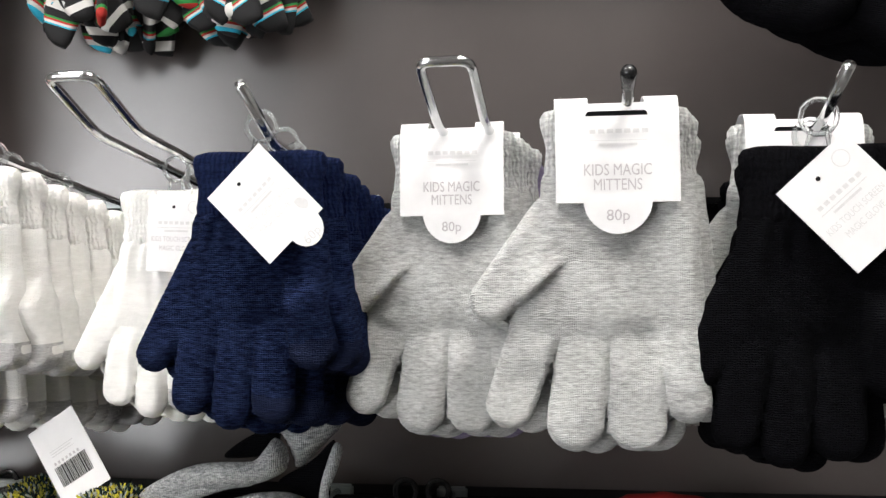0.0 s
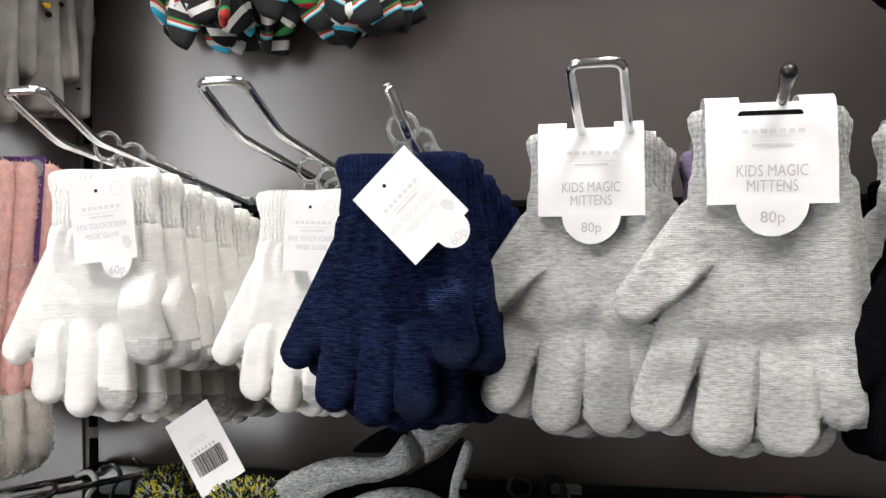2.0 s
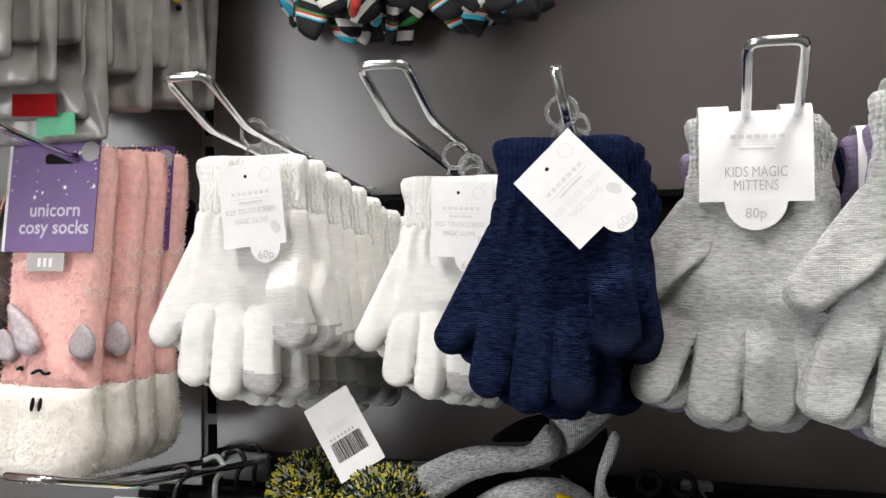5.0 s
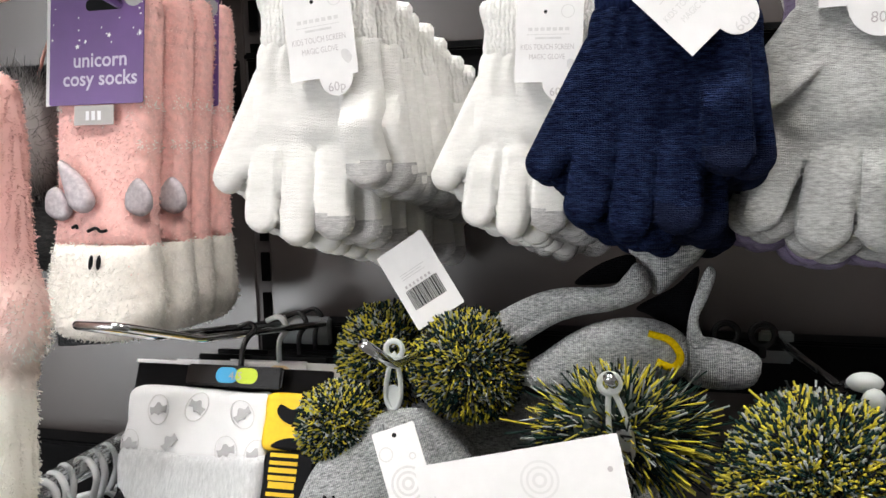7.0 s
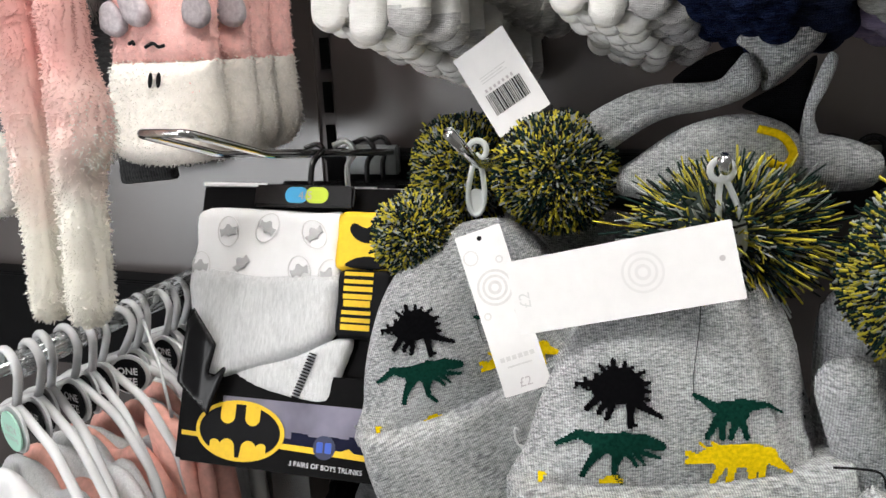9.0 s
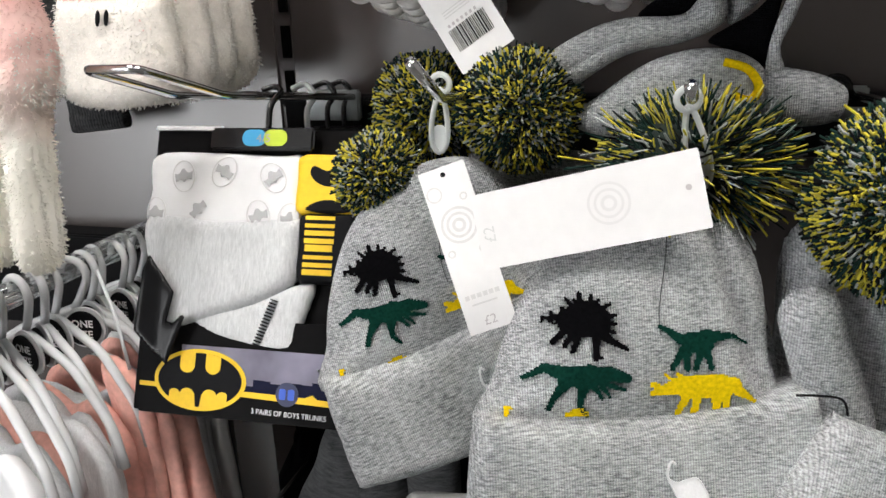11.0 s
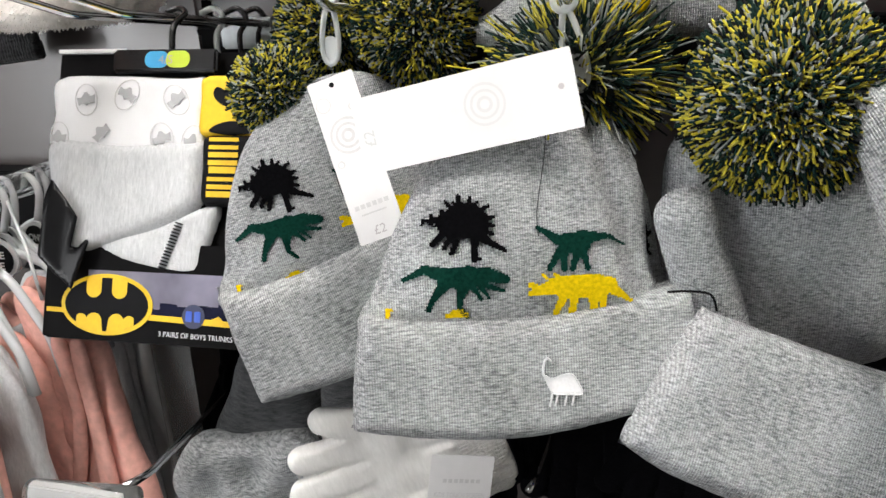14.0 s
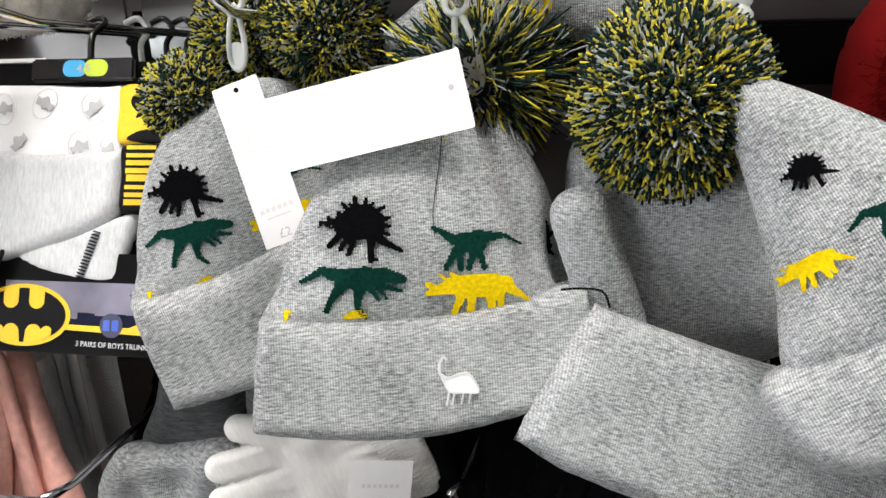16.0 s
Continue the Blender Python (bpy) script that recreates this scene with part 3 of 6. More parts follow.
def glove_meshes(digits, palm, tall, thick=0.0150, seed=1.0, half=0.0425, tipped=(), step=0.0021):
    """The shapes of one knitted glove, its cuff's top at the origin: one soft relief, cut into palm, digits and tips."""
    cuff = smooth_line([(-half, 0.0), (0, 0.001), (half, 0.0), (half - 0.001, -tall * 0.5), (half - 0.003, -tall), (0, -tall - 0.001), (-half + 0.003, -tall), (-half + 0.001, -tall * 0.5)], 4)
    out = [("cuff", pillow(cuff, thick * 0.82, 0.008, 0.0026, 0.0012, 0.012, seed))]
    line = smooth_line(palm, 5)
    pts = np.array([(d[1], d[2]) for d in digits] + [(d[3], d[4]) for d in digits])
    lo, hi = np.minimum(line.min(0), pts.min(0)) - 0.022, np.maximum(line.max(0), pts.max(0)) + 0.022
    nx, nz = np.ceil((hi - lo) / step).astype(int) + 1
    gx, gz = np.meshgrid(lo[0] + step * np.arange(nx), lo[1] + step * np.arange(nz), indexing="ij")
    q = np.stack([gx.ravel(), gz.ravel()], 1)
    deep, near = [], []
    d, p = inside_of(line, q)
    deep.append(d)
    near.append(p)
    for nm, bx, bz, tx, tz, r0, r1, fwd in digits:
        d, u, p = capsule_depth(q, bx, bz, tx, tz, r0, r1)
        deep.append(d)
        near.append(p)
    deep = np.array(deep)
    best = deep.argmax(0)
    inside = deep.max(0)
    idx = np.arange(nx * nz).reshape(nx, nz)
    quads = np.stack([idx[:-1, :-1], idx[1:, :-1], idx[1:, 1:], idx[:-1, 1:]], -1).reshape(-1, 4)
    quads = quads[(inside[quads] > 0).any(1)]
    rim_v = inside <= 0
    q = np.where(rim_v[:, None], np.array(near)[best, np.arange(len(q))], q)
    pd = np.maximum(inside_of(line, q)[0], 0)
    low = line[:, 1].min()
    base = swell(pd, 0.014, thick) * np.clip(0.25 + (q[:, 1] - low - 0.004) / 0.030, 0.25, 1) ** 0.8 + pleats(q) * np.clip(pd / 0.008, 0, 1)
    relief = [np.where(pd > 0, base, 0)]
    for nm, bx, bz, tx, tz, r0, r1, fwd in digits:
        d, u, p = capsule_depth(q, bx, bz, tx, tz, r0, r1)
        d = np.maximum(d, 0)
        rise = np.clip((u - 0.05) / 0.5, 0, 1) ** 0.8
        h = swell(d, 0.0072, thick * 0.92) * (0.45 + 0.55 * rise)
        if fwd:
            h = np.where(d > 0, h * 0.8 + (0.85 * np.minimum(base, thick * 0.5) * np.clip(d / 0.0015, 0, 1) + fwd * np.clip(d / 0.002, 0, 1)) * np.clip(u * 2.2, 0, 1), 0)
        relief.append(np.where(d > 0, h, 0))
    relief = np.array(relief)
    owner = relief.argmax(0)
    h = relief.max(0)
    w = np.array([0.0016 * noise.noise((x / 0.012 + seed * 7.3, z / 0.020, seed)) + 0.0034 * noise.noise((x / 0.034, z / 0.045 + seed * 3.1, seed + 9)) for x, z in q])
    h = h + w * np.clip(inside / 0.007, 0, 1)
    h = np.where(rim_v, 0, np.maximum(h, 0.0004))
    votes = owner[quads]
    pick = np.array([np.bincount(v, minlength=len(digits) + 1).argmax() for v in votes])
    mid = q[quads].mean(1)
    for k, nm in enumerate(["palm"] + [d[0] for d in digits]):
        mine = pick == k
        cuts = [(nm, mine)]
        if k - 1 in tipped:
            bx, bz, tx, tz, r0, r1, fwd = digits[k - 1][1:]
            ax = np.array([tx - bx, tz - bz]) / math.hypot(tx - bx, tz - bz)
            far = (mid - np.array([tx, tz])) @ ax > -0.004
            cuts = [(nm, mine & ~far), ("touch_tip", mine & far)]
        for label, on in cuts:
            fq = quads[on]
            used = np.unique(fq)
            where = np.full(len(q), -1)
            where[used] = np.arange(len(used))
            front = np.stack([q[:, 0], -h, q[:, 1]], 1)[used]
            rear = np.stack([q[:, 0], h * 0.6, q[:, 1]], 1)[used]
            n = len(used)
            ids = np.where(rim_v[used], np.arange(n), np.arange(n) + n)
            out.append((label, from_lists(label, np.concatenate([front, rear]), np.concatenate([where[fq], ids[where[fq]][:, ::-1]]))))
    return out


def tag_mesh(w, hgt, tab):
    """A swing tag with a round tab below; its top middle at the origin."""
    pts = [(-w / 2, 0), (-w / 2, -hgt), (tab[0] - tab[1], -hgt)]
    pts += [(tab[0] - tab[1] * math.cos(math.pi * k / 12), -hgt - tab[2] * math.sin(math.pi * k / 12)) for k in range(1, 12)]
    pts += [(tab[0] + tab[1], -hgt), (w / 2, -hgt), (w / 2, 0)]
    return sheet(np.array(pts), 0.0007)


def hang_loop(parent, top, y=0.0, drop=0.012):
    """The clear plastic loop by which a pair of gloves hangs from its hook."""
    n = 14
    pts = [(0.0100 * math.cos(2 * math.pi * k / n), y, top + 0.0100 * math.sin(2 * math.pi * k / n)) for k in range(n)]
    part("hang_loop", tube(pts, 0.0016, 6, True), PLASTIC, parent, "clear plastic hanging loop")
    part("loop_stem", tube([(-0.004, y, top - 0.007), (-0.007, y + 0.001, top - 0.012 - drop * 0.5), (-0.008, y + 0.002, top - 0.014 - drop)], 0.0011, 6), PLASTIC, parent)
    part("loop_stem", tube([(0.004, y, top - 0.007), (0.006, y + 0.001, top - 0.012 - drop * 0.5), (0.007, y + 0.002, top - 0.014 - drop)], 0.0011, 6), PLASTIC, parent)


TOUCH = glove_meshes(touch_digits(), TOUCH_PALM, 0.043, tipped=(3, 4))
TOUCH_B = glove_meshes(touch_digits(), TOUCH_PALM, 0.043, seed=4.0, tipped=(3, 4))
MITTEN = glove_meshes(mitten_digits(), MITT_PALM, 0.046, 0.0165, 2.0, 0.0435)
MITTEN_B = glove_meshes(mitten_digits(), MITT_PALM, 0.046, 0.0165, 6.0, 0.0435)
RIBS = {"white_knit": WHITERIB, "navy_knit": NAVYRIB, "black_knit": BLACKRIB, "pale_grey_knit": MITTRIB}
TINTED = {}


def dress(root, shapes, mat, tip_mat=None, at=pose(0, 0, 0)):
    """Puts one glove's pieces, knitted in that yarn, under its thing."""
    for k, (nm, me) in enumerate(shapes):
        own = tip_mat if nm == "touch_tip" and tip_mat else RIBS.get(mat.name, mat) if nm == "cuff" else mat
        key = (me.name, own.name)
        if key not in TINTED:
            TINTED[key] = me.copy()
            TINTED[key].materials.append(own)
        part(nm, TINTED[key], own, root, "grey touch-screen fingertip" if nm == "touch_tip" and tip_mat is TIPGREY else "", m=at)


def touch_pair(m, mat, tip_mat, label, group, tag=None, loop_top=0.018):
    """A pair of touch-screen gloves; the second one lies behind the first."""
    g = thing("touch_screen_gloves", m, label, "gloves", group)
    dress(g, TOUCH_B if loop_top > 0.0181 else TOUCH, mat, tip_mat)
    dress(g, TOUCH_B, mat, tip_mat, pose(0.007, 0.014, -0.005, 0, -3, 0))
    hang_loop(g, loop_top, 0.004)
    if tag:
        tg = part("swing_tag", tag_mesh(0.048, 0.059, (0.008, 0.0115, 0.0125)), CARD, g, "white card swing tag with grey printing", m=tag)
        words("lettering", "KIDS TOUCH SCREEN", 0.0055, FAINT if mat is not WHITE else INK, tg, -0.001, -0.034, wide=0.72, bold=0.0)
        words("lettering", "MAGIC GLOVE", 0.0055, FAINT if mat is not WHITE else INK, tg, -0.001, -0.041, wide=0.72, bold=0.0)
        words("price", "60p", 0.0085, FAINT if mat is not WHITE else INK, tg, 0.008, -0.0660)
        bars("brand_bar", [(-0.015 + 0.0044 * k, -0.0120 + 0.0044 * k, -0.0225, 0.0024) for k in range(7)] + [(-0.016, 0.015, -0.0253, 0.0005), (-0.010, 0.009, -0.0283, 0.0014)], FAINT, tg)
        part("size_ring", ring(0.013, -0.009, 0.0048, 0.0005), FAINT, tg, m=pose(0, -0.0003, 0))
        part("tag_eyelet", sheet(oval(-0.003, -0.009, 0.0013, 0.0013, 12), 0.0002), BLACKINK, tg, m=pose(0, -0.0003, 0))
        part("finger_mark", sheet(smooth_line([(0.014, -0.043), (0.018, -0.043), (0.021, -0.048), (0.018, -0.052), (0.014, -0.048)], 3), 0.0002), FAINT, tg, m=pose(0, -0.0003, 0))
    return g


def mitten_pair(m, mat, label, group, card=True, crisp=True, seconds=False, card_label="white folded header card with grey printing"):
    g = thing("magic_mittens", m, label, "gloves", group)
    dress(g, MITTEN_B if seconds else MITTEN, mat)
    dress(g, MITTEN_B, mat, at=pose(0.007, 0.015, -0.004, 0, -2, 0))
    if card:
        w = 0.037
        pts = [(-0.0135, -0.058), (-0.0122, -0.03), (-0.009, -0.003), (-0.005, 0.0055), (0.003, 0.0075), (0.010, 0.0055), (0.015, -0.004), (0.018, -0.05)]
        prof = smooth_line(pts, 6, False)
        verts, faces = [], []
        cols = [-w, -0.017, 0.017, w]
        for y, z in prof:
            verts += [(x, y, z) for x in cols]
        for i in range(len(prof) - 1):
            for j in range(3):
                if j == 1 and prof[i][1] > 0.0025 and prof[i + 1][1] > 0.0025:
                    continue
                a = i * 4 + j
                faces.append((a, a + 1, a + 5, a + 4))
        me = from_lists("wrap", verts, faces, False)
        c = part("header_card", me, CARD, g, card_label)
        sol = c.modifiers.new("thickness", "SOLIDIFY")
        sol.thickness, sol.offset = 0.0006, 1
        tb = [(-0.0205 * math.cos(math.pi * k / 16), -0.0565 - 0.0205 * math.sin(math.pi * k / 16)) for k in range(17)]
        part("price_tab", sheet(np.array(tb), 0.0006), CARD, g, "half-round white price tab", m=pose(0, -0.0148, 0))
        if not seconds:
            part("hang_slot", sheet(rect(-0.0185, 0.0185, -0.0075, -0.0022, 0.0024), 0.0002), BLACKINK, c, "dark hanging slot", m=pose(0, -0.0112, 0, 14, 0, 0))
        if crisp:
            words("lettering", "KIDS MAGIC", 0.0100, INK, c, 0.0, -0.0385, -0.0140, wide=0.74, bold=0.0)
            words("lettering", "MITTENS", 0.0100, INK, c, 0.0, -0.0475, -0.0143, wide=0.74, bold=0.0)
            bars("brand_bar", [(-0.0165 + 0.0052 * k, -0.0128 + 0.0052 * k, -0.0160, 0.0026) for k in range(7)] + [(-0.017, 0.018, -0.0205, 0.0004), (-0.011, 0.012, -0.0235, 0.0014)], FAINT, c, -0.0128)
            words("price", "80p", 0.0095, INK, g, 0.0, -0.066, -0.0153)
    return g


# front white pairs, then those behind on the same hooks
def touch_row(x, y0, count, step, mat, tip, label, group, tag, scale=1.0, sway=0.0, zlift=0.0):
    first = None
    for i in range(count):
        y = y0 + step * i
        top = arm_z(y) - 0.026 + zlift - 0.0016 * i
        m = pose(x + 0.10 * step * i + sway * math.sin(i * 2.1), y, top, 0, 2.0 * math.sin(i * 1.7) if i else 0, 0) @ Matrix.Diagonal((scale, scale, scale, 1))
        if i < 2:
            first = touch_pair(m, mat, tip, label if i == 0 else label.replace("front of", "queued on"), group, tag if i == 0 else None)
        else:
            ob = copy_thing(first, pose(0, 0, 0))
            ob.matrix_basis = m


touch_row(-0.4315, 0.520, 8, 0.024, WHITE, TIPGREY, "white knitted touch-screen gloves with grey fingertips, front of the hook", "white gloves",
          pose(0.005, -0.0145, -0.006, -2, -6, 0), 1.05, 0.003, 0.0095)
touch_row(-0.275, 0.535, 6, 0.026, WHITE, TIPGREY, "white knitted touch-screen gloves, front of the next hook", "white gloves",
          pose(0.010, -0.0145, -0.004, -2, 2, 0), 0.92, 0.003, -0.006)
touch_row(-0.1915, 0.482, 5, 0.030, NAVY, NAVYTIP, "navy blue knitted touch-screen gloves, front of the peg", "navy gloves",
          pose(-0.0115, -0.0165, -0.0125, -4, -45, 0), 1.0, 0.002, 0.004)
touch_row(0.157, 0.487, 4, 0.032, BLACK, BLACK, "black knitted touch-screen gloves, front of the peg", "black gloves",
          pose(-0.012, -0.0165, -0.010, -4, -43, 0), 1.08, 0.003, 0.0)

GREY_LABEL = "pale grey knitted magic mittens in a white header card"
mitten_pair(pose(-0.070, 0.526, 1.4865) @ Matrix.Diagonal((0.94, 1, 0.97, 1)), MITT, GREY_LABEL, "mittens on the hook", seconds=True)
mitten_pair(pose(0.035, 0.488, 1.4930), MITT, GREY_LABEL, "mittens on the peg")
for i, (x, y, mat) in enumerate([(-0.062, 0.556, MITT), (-0.060, 0.586, LILAC), (-0.066, 0.616, LILAC), (-0.062, 0.646, MITT)]):
    mitten_pair(pose(x, y, 1.484 - 0.004 * i - (0.004 if mat is LILAC else 0), 0, 2 - i, 0), mat, ("lilac" if mat is LILAC else "pale grey") + " knitted magic mittens queued on the hook", "mittens on the hook", crisp=False)
for i, (x, y, mat) in enumerate([(0.043, 0.517, MITT), (0.047, 0.547, LILAC), (0.040, 0.577, LILAC), (0.043, 0.607, NAVY)]):
    mitten_pair(pose(x, y, 1.486 - 0.004 * i - (0.001 if mat is LILAC else 0), 0, 2 - i, 0), mat, {"lilac_knit": "lilac", "navy_knit": "navy"}.get(mat.name, "pale grey") + " knitted magic mittens queued on the peg", "mittens on the peg", crisp=False)
for i, (x, y) in enumerate([(0.160, 0.536), (0.166, 0.566)]):
    mitten_pair(pose(x, y, 1.487, 0, 1 - 2 * i, 0), MITT, "pale grey magic mittens hung behind black gloves", "mittens on the far peg", crisp=False)


# ---- bobble hats ----
UNIT = 0.00031


def chart(mark, pieces, cell=3.0):
    """A knitting chart of a figure made of tapered strokes (x0, z0, x1, z1, r0, r1): rows of marks and dots, top first."""
    ends = np.array([(min(p[0] - p[4], p[2] - p[5]), min(p[1] - p[4], p[3] - p[5]), max(p[0] + p[4], p[2] + p[5]), max(p[1] + p[4], p[3] + p[5])) for p in pieces])
    x0, z0, x1, z1 = ends[:, 0].min(), ends[:, 1].min(), ends[:, 2].max(), ends[:, 3].max()
    xs, zs = np.arange(x0 + cell / 2, x1, cell), np.arange(z1 - cell / 2, z0, -cell)
    gx, gz = np.meshgrid(xs, zs)
    q = np.stack([gx.ravel(), gz.ravel()], 1)
    on = np.zeros(len(q), bool)
    for p in pieces:
        on |= capsule_depth(q, *p)[0] > 0
    on = on.reshape(gx.shape)
    return ["".join(mark if v else "." for v in row) for row in on], (x0 + cell * len(xs) / 2) * UNIT, (z1 - cell * len(zs) / 2) * UNIT, cell * len(xs) * UNIT


def spines(tips, cx, cz, r0=6.5, r1=3.4):
    return [(cx + (x - cx) * 0.5, cz + (z - cz) * 0.5, x, z, r0, r1) for x, z in tips]


STEGO = chart("#", [(-20, 8, 28, 8, 23, 23), (-8, 22, 20, 24, 17, 17), (-8, -4, 36, -8, 16, 14), (35, -20, 75, -45, 8, 4),
                    (-24, 14, -66, 14, 7, 3), (-50, 14, -50, 25, 3, 2.5), (-56, 12, -46, 4, 3, 2.5), (-60, 14, -68, 7, 3, 2.5),
                    (-24, -6, -50, -28, 7, 5), (-14, -12, -31, -36, 6, 5), (-4, -12, -17, -45, 7, 5), (24, -12, 22, -58, 8, 6), (22, -58, 31, -57, 4, 3)]
              + spines(((-32, 30), (-23, 46), (-9, 44), (0, 56), (20, 50), (31, 42), (50, 34), (58, 14), (58, 0), (55, -15)), 5, 6))
TREX = chart("g", [(-90, 8, -52, 25, 4, 7), (-52, 25, -14, 12, 8, 15), (-16, 9, 25, 7, 17, 22), (25, 8, 60, 9, 19, 13), (60, 10, 90, 1, 13, 8),
                   (55, -8, 86, -19, 5, 3), (33, -12, 46, -32, 6, 3), (45, -10, 59, -29, 5, 3), (-20, -5, -38, -26, 11, 6), (-38, -26, -48, -46, 6, 6),
                   (15, -5, 8, -30, 13, 7), (8, -30, 7, -45, 6, 5), (7, -45, 19, -62, 5, 4)])
BRONTO = chart("g", [(-80, 36, -66, 29, 4, 5), (-66, 29, -44, 12, 5, 9), (-32, 10, 2, 13, 14, 15), (-30, 3, -2, 0, 13, 13), (6, 15, 44, 16, 12, 4),
                     (44, 16, 78, 0, 4, 2.5), (-42, -6, -62, -36, 8, 5), (-34, -5, -36, -38, 7, 5), (-10, -5, -21, -38, 8, 5), (-3, -2, 6, -38, 8, 5)])
TRIC = chart("y", [(-88, 20, -78, 17, 5, 5), (-88, 6, -70, 8, 5, 8), (-70, 10, -38, 18, 9, 17), (-55, 28, -66, 37, 3, 3), (-40, 34, -46, 37, 4, 3),
                   (-28, 13, 30, 12, 20, 21), (30, 12, 52, 12, 20, 15), (52, 10, 80, -10, 12, 5), (80, -10, 93, -18, 5, 3),
                   (-30, -5, -43, -33, 8, 6), (-11, -8, -14, -35, 8, 6), (24, -5, 27, -31, 10, 7), (40, -5, 43, -27, 8, 6)])
CROWN = smooth_line([(-0.083, -0.145), (-0.079, -0.11), (-0.065, -0.075), (-0.041, -0.040), (-0.008, -0.018), (0.025, -0.012), (0.056, -0.021), (0.074, -0.053), (0.077, -0.10), (0.069, -0.145)], 5)
BRIM = smooth_line([(-0.090, -0.128), (-0.088, -0.127), (-0.05, -0.132), (0.0, -0.133), (0.05, -0.128), (0.093, -0.119), (0.096, -0.120), (0.100, -0.15), (0.102, -0.178), (0.099, -0.183), (0.05, -0.196), (0.0, -0.203), (-0.05, -0.201), (-0.095, -0.194), (-0.098, -0.191), (-0.095, -0.155)], 5)
CT, CR, BT, BR = 0.052, 0.055, 0.066, 0.011
on_brim = front_of(BRIM, BT, BR)


def crown_folds(q):
    """The seams and the soft fold where the crown's panels meet."""
    x, z = q[:, 0], q[:, 1]
    seam = 0.018 - 0.10 * np.clip(-0.02 - z, 0, 0.08)
    fold = 0.040 + 0.26 * np.clip(-0.02 - z, 0, 0.12)
    return -0.0016 * np.exp(-((x - seam) / 0.0028) ** 2) * (z > -0.09) - 0.0060 * np.exp(-((x - fold) / 0.005) ** 2) + 0.0022 * np.exp(-((x - fold + 0.012) / 0.008) ** 2)


on_crown_plain = front_of(CROWN, CT, CR)


def on_crown(q):
    return on_crown_plain(q) + np.maximum(crown_folds(q), -0.0012)


CROWN_ME = pillow(CROWN, CT, CR, 0.0028, 0.0007, 0.030, 2.0, extra=crown_folds)
BACK = smooth_line([(0.020, -0.030), (0.056, -0.024), (0.080, -0.055), (0.089, -0.10), (0.091, -0.145), (0.05, -0.15), (0.02, -0.15)], 5)
BACK_ME = pillow(BACK, 0.030, 0.030, 0.004, 0.001, 0.03, 8.0)
on_back = front_of(BACK, 0.030, 0.030)
BRIM_ME = pillow(BRIM, BT, BR, 0.003, 0.0012, 0.035, 4.0)


def stitched(figure, cx, cz, host, name, size=1.0):
    """A figure knitted in stitch by stitch, lying on the host's front."""
    rows, mx, mz, w = figure
    n, k = len(rows[0]), len(rows)
    s = w * size / n
    cells = [(i, j) for j, row in enumerate(rows) for i, ch in enumerate(row) if ch != "."]
    mark = next(ch for ch in "".join(rows) if ch != ".")
    corner = {}
    faces = []
    for i, j in cells:
        f = []
        for a, b in ((i, j + 1), (i + 1, j + 1), (i + 1, j), (i, j)):
            f.append(corner.setdefault((a, b), len(corner)))
        faces.append(f)
    q = np.array([(cx + mx * size + (a - n / 2) * s, cz + mz * size - (b - k / 2) * s) for a, b in corner])
    jog = np.random.default_rng(len(cells)).normal(0, 0.12 * s, q.shape)
    q = q + jog
    y = -host(q) - 0.0017
    return from_lists(name, np.stack([q[:, 0], y, q[:, 1]], 1), faces), STITCH[mark]


def pompom(parent, at, r, count, seed, mat=POM, spread=0.0, thin=0.00082, wob=0.10, label="green, yellow and grey yarn pompom", squash=(1, 1, 1), root=0.66):
    rng = np.random.default_rng(seed)
    d = rng.normal(0, 1, (count, 3))
    d /= np.linalg.norm(d, axis=1, keepdims=True)
    if spread:
        d[:, 2] -= spread * np.abs(d[:, 0])
        d /= np.linalg.norm(d, axis=1, keepdims=True)
    lump = np.array([noise.noise(Vector(v) * 2.2 + Vector((seed, 0, 0))) for v in d])[:, None]
    lean = d + rng.normal(0, 0.13, (count, 3))
    lean /= np.linalg.norm(lean, axis=1, keepdims=True)
    tip = lean * r * (0.96 + 0.07 * lump + rng.uniform(-0.05, 0.04, (count, 1))) * np.array(squash)
    p = part("pompom", ball(r * 0.80, seed, 0.1, 3, squash), POMCORE if mat is POM else mat, parent, label, m=pose(*at))
    part("yarn_fringe", strands(d * r * root * np.array(squash), tip, thin, rng, wob, 3, 3 if wob < 0.18 else 5, 1.0 if mat is POM else 0.7), mat, p, "cut ends of yarn")
    return p


